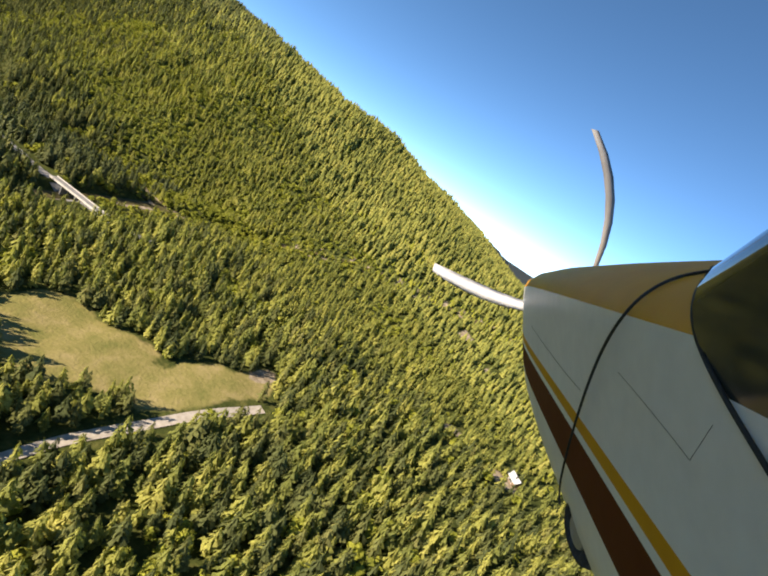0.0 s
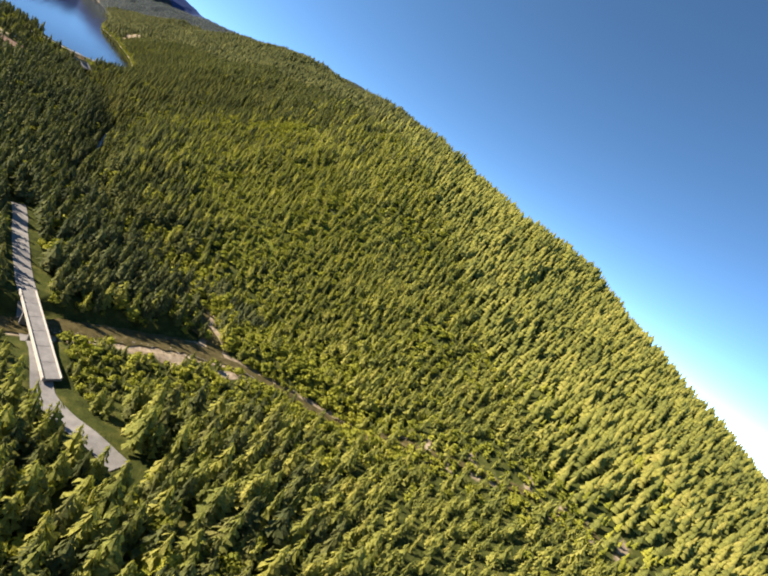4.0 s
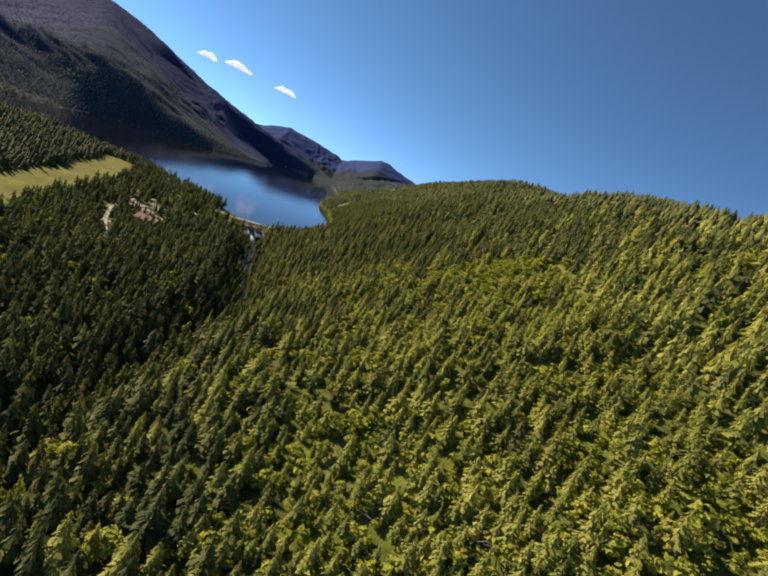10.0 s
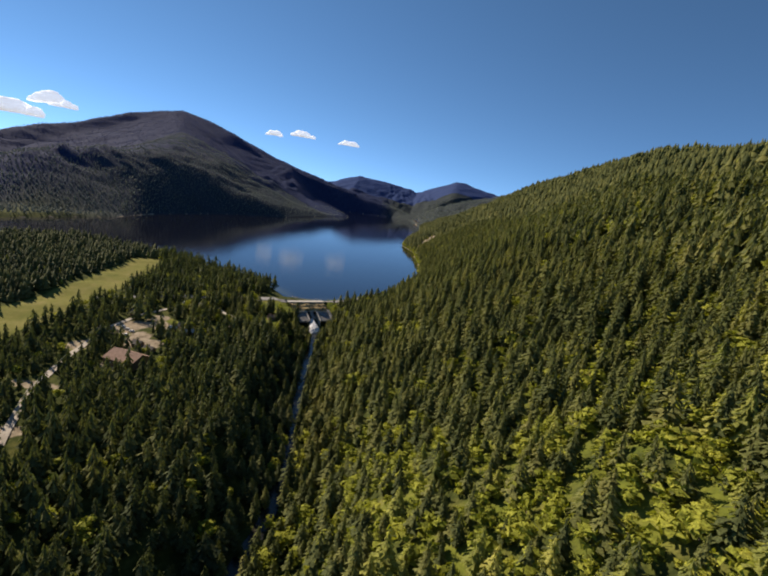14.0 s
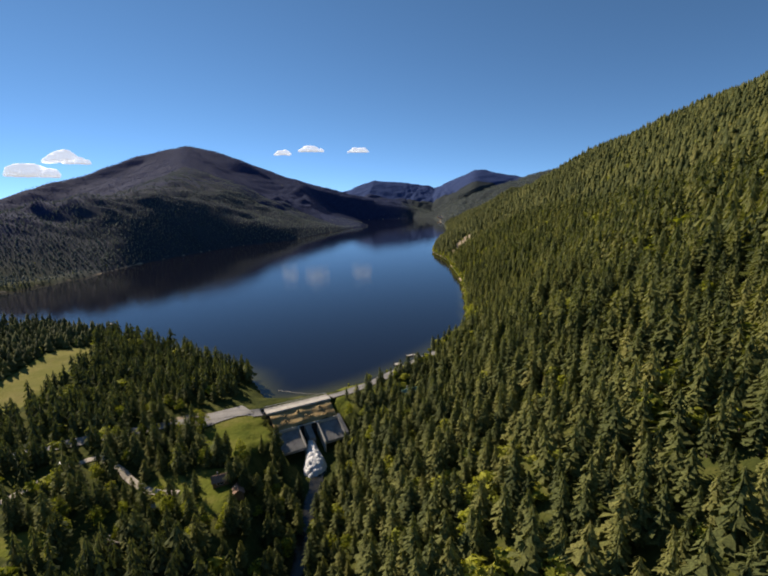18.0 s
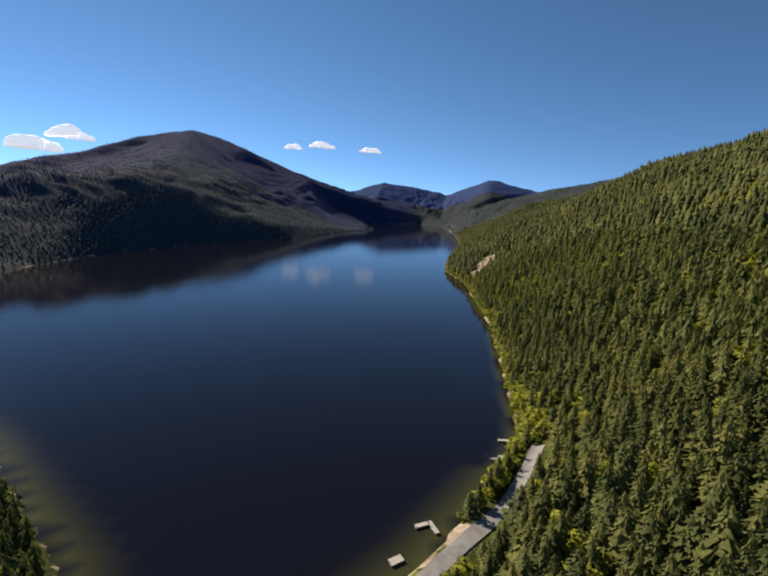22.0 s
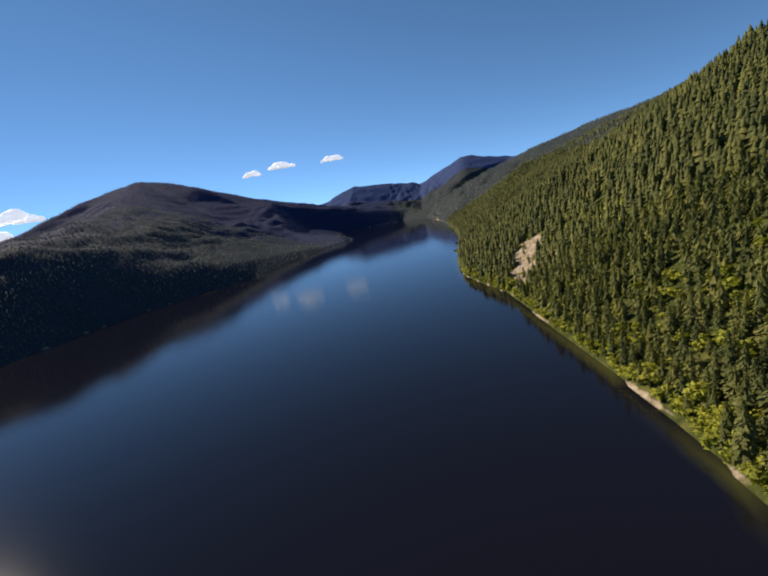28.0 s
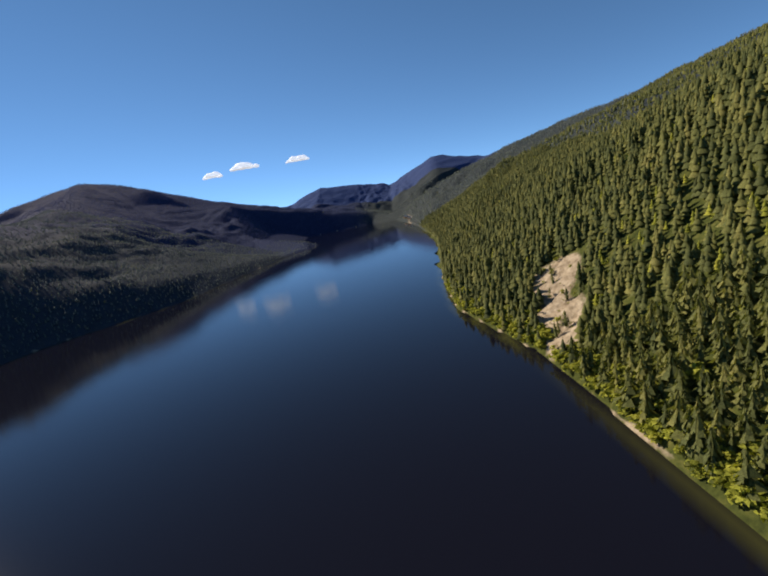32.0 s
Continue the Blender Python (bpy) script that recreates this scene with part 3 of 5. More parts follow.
ribbon("parking_area", [(974, 149), (981, 156), (989, 165)], 11.0, ASPHALT, "worn grey parking area beside the dam road", "parking", 0.2)
ribbon("shore_road", ROAD_DAM[5:], 5.0, ASPHALT, "worn paved road along the lake shore", "road")
ribbon("camp_road", ROAD_CAMP, 2.8, GRAVEL, "pale gravel lane through the campground", "road")

# ---- trees ----


def fir(rng, whorls, arms, trunk=True, plump=1.0):
    """One conifer of height 1: overlapping drooping sprays round a slim dark heart."""
    v, f, s = [], [], []
    wide = (0.135 + 0.05 * rng.rand()) * plump
    blunt = 0.5 + 0.25 * rng.rand()
    lop, way = 0.25 * rng.rand(), 6.283 * rng.rand()
    n = len(v)
    v += [(wide * 0.45 * math.cos(2.094 * i), wide * 0.45 * math.sin(2.094 * i), 0.08) for i in range(3)] + [(0, 0, 0.93)]
    f += [(n, n + 1, n + 3), (n + 1, n + 2, n + 3), (n + 2, n, n + 3)]
    s += [0, 0, 0]
    dz = 0.9 / whorls
    for i in range(whorls):
        k = i / whorls
        z = 0.08 + 0.88 * k
        r = wide * (1 - k) ** blunt * min(1.0, 0.55 + 2.6 * k) * (0.85 + 0.3 * rng.rand()) + 0.006
        a0 = rng.rand() * 6.283
        for j in range(arms):
            a = a0 + 6.283 * (j + 0.6 * rng.rand()) / arms
            rr = r * (0.55 + 0.78 * rng.rand()) * (1 + lop * math.cos(a - way))
            w = (1.7 + 1.1 * rng.rand()) / arms
            up = z + dz * (1.3 * rng.rand() - 0.5)
            n = len(v)
            v += [(rr * 0.25 * math.cos(a), rr * 0.25 * math.sin(a), up + dz * 1.15 + 0.012), (rr * 0.92 * math.cos(a - w), rr * 0.92 * math.sin(a - w), up - dz * (0.1 + 0.6 * rng.rand())),
                  (rr * 1.06 * math.cos(a + w * 0.6), rr * 1.06 * math.sin(a + w * 0.6), up - dz * (0.1 + 0.6 * rng.rand()))]
            f.append((n, n + 1, n + 2))
            s.append(0)
    n = len(v)
    v += [(wide * 0.10, 0, 0.9), (-wide * 0.07, wide * 0.09, 0.9), (-wide * 0.07, -wide * 0.09, 0.9), (0, 0, 1.0)]
    f += [(n, n + 1, n + 3), (n + 1, n + 2, n + 3), (n + 2, n, n + 3)]
    s += [0, 0, 0]
    if trunk:
        n = len(v)
        v += [(0.014, 0, -0.05), (-0.008, 0.012, -0.05), (-0.008, -0.012, -0.05), (0, 0, 0.9)]
        f += [(n, n + 1, n + 3), (n + 1, n + 2, n + 3), (n + 2, n, n + 3)]
        s += [1, 1, 1]
    return np.array(v), np.array(f), np.array(s)


def far_fir(rng, tiers, sides):
    """A conifer seen from far: a few ragged skirts."""
    v, f = [], []
    wide = 0.17 + 0.06 * rng.rand()
    for i in range(tiers):
        k = i / tiers
        n = len(v)
        v.append((0, 0, min(1.0, 0.42 + 0.62 * k + 0.2 / tiers)))
        a0 = rng.rand() * 6.283
        for j in range(sides):
            r = wide * (1 - 0.85 * k) * (0.65 + 0.6 * rng.rand())
            a = a0 + 6.283 * j / sides
            v.append((r * math.cos(a), r * math.sin(a), 0.05 + 0.75 * k + 0.06 * rng.rand()))
        f += [(n, n + 1 + j, n + 1 + (j + 1) % sides) for j in range(sides)]
    v = np.array(v)
    v[-sides - 1, 2] = 1.0
    return v, np.array(f), np.zeros(len(f), int)


def broad(rng, sprays, trunk=True):
    """One broadleaf of height 1: tufts of leaves set round a few boughs, with gaps."""
    v, f, s = [], [], []
    boughs = []
    for i in range(7):
        a, off = 2.4 * i + rng.rand(), 0.06 + 0.18 * rng.rand() if i else 0.0
        boughs.append((np.array([off * math.cos(a), off * math.sin(a), 0.30 + 0.40 * rng.rand() if i else 0.76]), 0.13 + 0.10 * rng.rand()))
    size = 0.62 / math.sqrt(sprays)
    for i in range(sprays):
        c, r = boughs[i % 7]
        d = rng.randn(3)
        d[2] = abs(d[2]) * 1.1 - 0.3
        d /= np.linalg.norm(d) + 1e-6
        p = c + d * r * (0.7 + 0.45 * rng.rand())
        t = np.cross(d, rng.randn(3))
        t /= np.linalg.norm(t) + 1e-6
        w = np.cross(d, t) + d * 0.5 * rng.randn()
        q = size * (0.8 + 0.7 * rng.rand())
        n = len(v)
        v += [tuple(p + t * q * 1.2), tuple(p + w * q - t * q * 0.7 - d * q * 0.5), tuple(p - w * q - t * q * 0.7 - d * q * 0.4)]
        f.append((n, n + 1, n + 2))
        s.append(0)
    if trunk:
        n = len(v)
        v += [(0.018, 0, -0.05), (-0.01, 0.016, -0.05), (-0.01, -0.016, -0.05), (0, 0, 0.7)]
        f += [(n, n + 1, n + 3), (n + 1, n + 2, n + 3), (n + 2, n, n + 3)]
        s += [1, 1, 1]
    return np.array(v), np.array(f), np.array(s)


def plant(name, kinds, u, v, tall, girth, rng, material, label, category="trees"):
    """Many trees as one mesh."""
    if not len(u):
        return None
    z = K * height(u, v)
    x, y = xy(u, v)
    tall = tall * K
    pick, turn, tint = rng.randint(0, len(kinds), len(u)), rng.rand(len(u)) * 6.283, rng.rand(len(u))
    lean = (rng.rand(len(u), 2) - 0.5) * 0.10
    vs, fs, ss, ts, n = [], [], [], [], 0
    for k, (kv, kf, ks) in enumerate(kinds):
        m = np.where(pick == k)[0]
        if not len(m):
            continue
        c, s = np.cos(turn[m])[:, None], np.sin(turn[m])[:, None]
        w, h = (tall[m] * girth[m])[:, None], tall[m][:, None]
        hz = h * kv[None, :, 2]
        px = (kv[None, :, 0] * c - kv[None, :, 1] * s) * w + x[m][:, None] + hz * lean[m][:, :1]
        py = (kv[None, :, 0] * s + kv[None, :, 1] * c) * w + y[m][:, None] + hz * lean[m][:, 1:]
        pz = hz + z[m][:, None]
        vs.append(np.stack([px, py, pz], 2).reshape(-1, 3))
        fs.append((kf[None] + (np.arange(len(m)) * len(kv))[:, None, None] + n).reshape(-1, 3))
        ss.append(np.tile(ks, len(m)))
        ts.append(np.repeat(tint[m], len(kv)))
        n += len(m) * len(kv)
    me = mesh_of(name, np.concatenate(vs), np.concatenate(fs), [material, BARK], np.concatenate(ss), [("tint", np.concatenate(ts))])
    return tagged(new(name, me), label, category, kind="stuff")


def scatter(rng, u0, u1, v0, v1, gap):
    a, b = np.meshgrid(np.arange(u0, u1, gap), np.arange(v0, v1, gap), indexing="ij")
    a = a.ravel() + (rng.rand(a.size) - 0.5) * gap * 1.1
    b = b.ravel() + (rng.rand(b.size) - 0.5) * gap * 1.1
    ok = (open_ground(a, b) < 0.5) & ~inside(a, b, LAKE)
    a, b = a[ok], b[ok]
    sh = line_dist(a, b, LAKE + LAKE[:1])[0]
    ok = sh > 2.5
    return a[ok], b[ok]


rng = np.random.RandomState(4)
FINE_FIR = [fir(rng, 21, 8) for _ in range(8)]
NEAR_FIR = [fir(rng, 13, 6) for _ in range(8)]
MID_FIR = [fir(rng, 8, 5, False, 1.1) for _ in range(8)]
FAR_FIR = [far_fir(rng, 3, 6) for _ in range(6)]
TINY_FIR = [far_fir(rng, 1, 6) for _ in range(4)] + [far_fir(rng, 2, 5) for _ in range(3)]
NEAR_BROAD = [broad(rng, 110) for _ in range(5)]
BRUSH = [broad(rng, 60, False) for _ in range(5)]
FAR_BROAD = [broad(rng, 40, False) for _ in range(5)]


def leafy(u, v):
    """Share of broadleaf trees: bright patches low on the hill and along water."""
    n = wave(u, v, 130, 31, 3)
    hill = smooth(160, 300, u) * smooth(780, 620, u) * smooth(205, 235, v) * smooth(470, 330, v)
    low = smooth(24, 8, line_dist(u, v, CREEK_LINE)[0]) * smooth(520, 420, u)
    return np.clip(0.05 + 0.5 * hill * smooth(-0.1, 0.6, n) + 0.6 * low + 0.35 * smooth(0.35, 0.8, n), 0, 0.9)


def forest_zone(name, u0, u1, v0, v1, gap, firs, broads, hmin, hmax, seed, where=None):
    r = np.random.RandomState(seed)
    a, b = scatter(r, u0, u1, v0, v1, gap)
    if where is not None:
        ok = where(a, b)
        a, b = a[ok], b[ok]
    thin = blobs(a, b, CAMP) * 0.3 > r.rand(len(a))
    a, b = a[~thin], b[~thin]
    hgt = hmin + (hmax - hmin) * np.clip(0.5 + 0.35 * wave(a, b, 150, 41, 2) + 0.28 * r.randn(len(a)), 0.05, 1.15)
    is_b = r.rand(len(a)) < leafy(a, b) * (0.2 if name in ("mountain_forest", "shore_forest") else 1.0)
    girth = 1.1 + 0.6 * r.rand(len(a))
    hgt = np.where((a > 292) & (a < 338) & (b > 118) & (b < 226), hgt * 0.42, hgt)
    hgt = hgt * (1 - 0.28 * smooth(820, 660, a) * smooth(215, 245, b) * smooth(400, 330, b))
    hgt = hgt * (1 - 0.18 * (b < np.interp(a, FOOT_U, FOOT_V)) * (a > 600))
    # young picks the trees that get the painted sunlit tone
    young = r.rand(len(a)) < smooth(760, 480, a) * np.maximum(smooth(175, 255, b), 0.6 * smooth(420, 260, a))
    # valley floor trees, which get the needles darkened for shade
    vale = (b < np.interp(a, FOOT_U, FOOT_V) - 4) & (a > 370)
    for sel, needles, look_of in ((~is_b & ~young & ~vale, NEEDLES, "dense stand of dark green conifers on the slope"), (~is_b & vale, SHADED_NEEDLES, "dense stand of deep green conifers on the valley floor, darkened for shade"), (~is_b & young & ~vale, SUNLIT_NEEDLES, "dense stand of yellow-green conifers on the slope, paled to look sunlit")):
        # mountain and shore stands take the needles with haze in their colour
        plant(name, firs, a[sel], b[sel], hgt[sel], girth[sel], r, HAZY_NEEDLES if name == "mountain_forest" else HAZY_SHORE_NEEDLES if name == "shore_forest" else needles, look_of, "forest")
    plant("broadleaf_wood", broads, a[is_b], b[is_b], hgt[is_b] * 0.55, 1.25 + 0.6 * r.rand(is_b.sum()), r, LEAVES, "bright green broadleaf trees among the conifers", "forest")


def specimen(u, v):
    """The stand beside the dam and the campground, whose trees are things of their own."""
    return (u > 905) & (u < 1000) & (v > 120) & (v < 245)


def by_hill(u, v):
    """The foot of the wooded hill, where the trees stand nearest."""
    return (u > 300) & (u < 1600) & (v > 195) & (close(u, v) < 75 + 32 * smooth(330, 400, u))


def close(u, v):
    """The stretch of the plan beside the flown line."""
    line = [(6, 14), (120, 108), (229, 176), (364, 207), (512, 225), (703, 231), (904, 228), (1105, 226), (1338, 238)]
    return line_dist(u, v, line)[0]


forest_zone("conifer_forest", -20, 1570, -60, 420, 4.4, NEAR_FIR, NEAR_BROAD, 8, 17, 11, lambda u, v: (close(u, v) < 62) & ~specimen(u, v) & ~by_hill(u, v))
forest_zone("conifer_forest", 300, 1600, 190, 375, 4.4, FINE_FIR, NEAR_BROAD, 7, 16, 17, lambda u, v: by_hill(u, v) & ~specimen(u, v))
forest_zone("conifer_forest", -150, 1730, -200, 640, 4.7, MID_FIR, FAR_BROAD, 8, 16, 12, lambda u, v: (close(u, v) >= 62) & (close(u, v) < 190) & ((u < 1300) | (v > 250)) & ~specimen(u, v) & ~by_hill(u, v))
forest_zone("conifer_forest", -120, 2500, -180, 900, 5.1, FAR_FIR, FAR_FIR, 8, 15, 13, lambda u, v: (close(u, v) >= 190) & ((v > -330) | (u < 1300)) & ((u < 1300) | (v > 250)) & (v < np.interp(u, FOOT_U, FOOT_V) + 375))
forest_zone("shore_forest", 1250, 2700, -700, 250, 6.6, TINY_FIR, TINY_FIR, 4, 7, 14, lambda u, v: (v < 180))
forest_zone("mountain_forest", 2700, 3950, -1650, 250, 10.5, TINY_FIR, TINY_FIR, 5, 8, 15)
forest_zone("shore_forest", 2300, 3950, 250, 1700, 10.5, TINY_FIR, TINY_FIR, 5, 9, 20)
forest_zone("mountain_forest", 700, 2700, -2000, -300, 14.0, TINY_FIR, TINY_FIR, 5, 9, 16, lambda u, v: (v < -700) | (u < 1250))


forest_zone("valley_forest", -300, 1240, -760, -150, 9.5, TINY_FIR, TINY_FIR, 8, 14, 18, lambda u, v: (v < -180) & (line_dist(u, v, SIDE_CREEK)[0] > 12))
forest_zone("valley_forest", -500, 2700, 560, 1500, 10.5, TINY_FIR, TINY_FIR, 8, 14, 19, lambda u, v: v > np.interp(u, FOOT_U, FOOT_V) + 375)


r_ = np.random.RandomState(61)
bu, bv = np.meshgrid(np.arange(1012, 1720, 2.4), np.arange(225, 345, 2.4), indexing="ij")
bu, bv = bu.ravel() + r_.randn(bu.size) * 0.8, bv.ravel() + r_.randn(bv.size) * 0.8
sh_ = line_dist(bu, bv, LAKE + LAKE[:1])[0]
ok = ~inside(bu, bv, LAKE) & (sh_ > 0.8) & (sh_ < 13) & (open_ground(bu, bv) < 0.5) & (r_.rand(bu.size) < 0.85)
plant("shore_brush", BRUSH, bu[ok], bv[ok], 2.2 + 4.5 * r_.rand(ok.sum()), 1.3 + 0.5 * r_.rand(ok.sum()), r_, LEAVES, "yellow-green brush along the lake shore", "brush")
bu, bv = scatter(r_, 260, 800, 215, 335, 4.2)
cu, cv = 1525 + 75 * r_.rand(90), 322 + 50 * r_.rand(90)
plant("bluff_brush", BRUSH, cu, cv, 1.2 + 2.6 * r_.rand(90) ** 2, 1.2 + 0.5 * r_.rand(90), r_, LEAVES, "green shrubs clinging to the pale earth bluff", "brush")
pu, pv = 1530 + 65 * r_.rand(14), 326 + 40 * r_.rand(14)
plant("bluff_firs", NEAR_FIR, pu, pv, 4.0 + 6.0 * r_.rand(14), 1.2 + 0.4 * r_.rand(14), r_, NEEDLES, "young firs standing on the pale earth bluff", "forest")
ok = r_.rand(len(bu)) < 0.95
plant("slope_brush", BRUSH, bu[ok], bv[ok], 1.6 + 3.6 * r_.rand(ok.sum()), 1.4 + 0.6 * r_.rand(ok.sum()), r_, LEAVES, "yellow-green brush between the trees of the slope", "brush")
bu, bv = scatter(r_, 300, 380, 150, 262, 3.6)
bu, bv = bu + r_.randn(len(bu)) * 0.6, bv
ok = (line_dist(bu, bv, SIDE_CREEK)[0] > 8) & (line_dist(bu, bv, CREEK_LINE)[0] > 4) & (r_.rand(len(bu)) < 0.62)
plant("bank_brush", BRUSH, bu[ok], bv[ok], 2.0 + 4.0 * r_.rand(ok.sum()), 1.2 + 0.5 * r_.rand(ok.sum()), r_, LEAVES, "green willow brush on the gravel banks", "brush")


def part(name, bm, material, parent, label="", flat=True):
    """Links a bmesh as one mesh object under a thing."""
    me = bpy.data.meshes.new(name)
    bm.to_mesh(me)
    bm.free()
    me.materials.append(material)
    if not flat:
        me.shade_smooth()
    ob = new(name, me)
    ob.parent = parent
    if label:
        ob["label"] = label
    return ob


def thing(name, m, label, category, group="", kind=""):
    ob = new(name)
    ob.matrix_world = m
    return tagged(ob, label, category, group, kind)


def box(bm, x0, x1, y0, y1, z0, z1, m=None):
    r = bmesh.ops.create_cube(bm, size=1.0)["verts"]
    for p in r:
        p.co = Vector(((x0 + x1) / 2 + p.co.x * (x1 - x0), (y0 + y1) / 2 + p.co.y * (y1 - y0), (z0 + z1) / 2 + p.co.z * (z1 - z0)))
        if m:
            p.co = m @ p.co
    return r


def boxed(x0, x1, y0, y1, z0, z1, edge=0.0):
    bm = bmesh.new()
    box(bm, x0, x1, y0, y1, z0, z1)
    if edge:
        bmesh.ops.bevel(bm, geom=bm.edges[:], offset=edge, segments=1, affect="EDGES")
    return bm


def prism(profile, y0, y1):
    """A profile in x and z drawn out along y."""
    bm = bmesh.new()
    a = [bm.verts.new((x, y0, z)) for x, z in profile]
    c = [bm.verts.new((x, y1, z)) for x, z in profile]
    bm.faces.new(a)
    bm.faces.new(c[::-1])
    for i in range(len(a)):
        j = (i + 1) % len(a)
        bm.faces.new((a[j], a[i], c[i], c[j]))
    bmesh.ops.recalc_face_normals(bm, faces=bm.faces[:])
    return bm


def tube(bm, p, q, r0, r1, sides=6):
    p, q = Vector(p), Vector(q)
    turn = (q - p).to_track_quat("Z", "Y").to_matrix()
    rings = []
    for c, r in ((p, r0), (q, r1)):
        rings.append([bm.verts.new(c + turn @ Vector((r * math.cos(6.2832 * i / sides), r * math.sin(6.2832 * i / sides), 0))) for i in range(sides)])
    for i in range(sides):
        j = (i + 1) % sides
        bm.faces.new((rings[0][i], rings[0][j], rings[1][j], rings[1][i]))
    bm.faces.new(rings[0][::-1])
    bm.faces.new(rings[1])


# ---- the dam and its bridge ----
DAM_X, DAM_Y = xy(995, 186)
dam_pose = pose(DAM_X, DAM_Y, 0, 0, 0, 101.0) @ Matrix.Diagonal((K, K, K, 1))
bridge = thing("road_bridge", dam_pose, "narrow concrete road bridge over the top of the dam", "bridge")
for i in range(6):
    part("deck_slab", boxed(-16 + i * 5.34, -16 + i * 5.34 + 5.3, -2.6, 2.6, 2.3, 3.0, 0.05), CONCRETE, bridge)
for y in (-2.75, 2.75):
    part("kerb", boxed(-16, 16, y - 0.18, y + 0.18, 2.2, 3.15, 0.05), CONCRETE, bridge)
    if y < 0:
        continue
    part("rail", boxed(-16, 16, y - 0.06, y + 0.06, 3.95, 4.1), STEEL, bridge)
    for i in range(13):
        x = -15.6 + 2.6 * i
        part("rail_post", boxed(x - 0.07, x + 0.07, y - 0.07, y + 0.07, 3.3, 4.0), STEEL, bridge)
for x in (-10.5, 0.0, 10.5):
    part("pier", boxed(x - 0.5, x + 0.5, -2.2, 2.2, -9, 2.3, 0.08), OLDCON, bridge)
dam = thing("dam", dam_pose, "weathered concrete spillway dam with two dark sluices", "dam")
part("headwall", boxed(-17, 17, 0.9, 2.3, -10, 2.25, 0.1), OLDCON, dam)
for side, x0, x1 in ((-1, -14.5, -4.2), (1, 5.0, 15.0)):
    part("apron", prism([(x0, 0), (x1, 0), (x1, -1.2), (x0, -1.2)], 0, 1), APRON, dam, "grey sloping rock-paved apron").matrix_basis = Matrix()
for ob in [o for o in dam.children if o.name.startswith("apron")]:
    for p in ob.data.vertices:
        far = p.co.y > 0.5
        p.co.y = -23.0 if far else -12.6
        p.co.z += -7.4 if far else -3.2
part("crest_wall", boxed(-15.4, 15.6, -12.6, -12.2, -9, -1.9, 0.06), CONCRETE, dam)
for x in (-4.3, 4.8):
    part("sluice_wall", prism([(-12.4, -1.9), (-23.0, -6.7), (-23.0, -15), (-12.4, -15)], x - 0.25, x + 0.25), CONCRETE, dam).matrix_basis = Matrix.Rotation(radians(90), 4, "Z") @ Matrix.Diagonal((1, -1, 1, 1))
part("gate_pier", prism([(-12.3, -2.4), (-19.5, -5.9), (-19.5, -14), (-12.3, -14)], -1.3, 1.5), APRON, dam, "pale concrete slab between the sluices").matrix_basis = Matrix.Rotation(radians(90), 4, "Z") @ Matrix.Diagonal((1, -1, 1, 1))
# gates and chute floors carry the recesses' shade in their black colour
for x in (-2.9, 3.15):
    part("sluice_gate", boxed(x - 1.2, x + 1.2, -13.2, -12.9, -14, -2.2), BLACK, dam)
    part("chute", boxed(x - 1.2, x + 1.2, -28, -13.2, -15.5, -13.6), BLACK, dam)

for x0, x1 in ((-16.4, -14.4), (14.9, 16.4)):
    part("wing_wall", prism([(-12.4, -0.9), (-23.0, -5.8), (-23.0, -15), (-12.4, -15)], x0, x1), APRON, dam).matrix_basis = Matrix.Rotation(radians(90), 4, "Z") @ Matrix.Diagonal((1, -1, 1, 1))
rng = np.random.RandomState(8)


def heap(name, nu, nv, shape, material, parent, label=""):
    bm = bmesh.new()
    g = [[bm.verts.new(shape(i / (nu - 1), j / (nv - 1))) for j in range(nv)] for i in range(nu)]
    for i in range(nu - 1):
        for j in range(nv - 1):
            bm.faces.new((g[i][j], g[i][j + 1], g[i + 1][j + 1], g[i + 1][j]))
    bmesh.ops.recalc_face_normals(bm, faces=bm.faces[:])
    return part(name, bm, material, parent, label, False)


def earth_shape(a, b):
    x, y = -15.2 + 30.4 * a, -2.4 - 9.8 * b
    z = np.interp(b + 0.05 * math.sin(x * 0.5), [0, 0.12, 0.45, 0.52, 0.88, 1.0], [2.05, 2.0, 1.35, 0.4, -0.6, -2.1]) + 0.45 * wave(np.array(x), np.array(y), 9, 3, 3)
    return x, y, float(z)


bank = thing("earth_bank", dam_pose, "ochre bank of bare earth below the bridge deck", "bank", kind="structure")
heap("bank_slope", 40, 12, earth_shape, SAND, bank)
for k in range(14):
    bm = bmesh.new()
    bmesh.ops.create_icosphere(bm, subdivisions=1, radius=1.0)
    c = Vector((-14 + 28 * rng.rand(), -4.2 - 7.0 * rng.rand(), 0))
    c.z = earth_shape((c.x + 15.2) / 30.4, (-2.4 - c.y) / 9.8)[2] + 0.1
    sz = 0.3 + 0.6 * rng.rand()
    for p in bm.verts:
        p.co = c + p.co * sz * (0.7 + 0.5 * rng.rand())
    part("boulder", bm, SAND, bank)


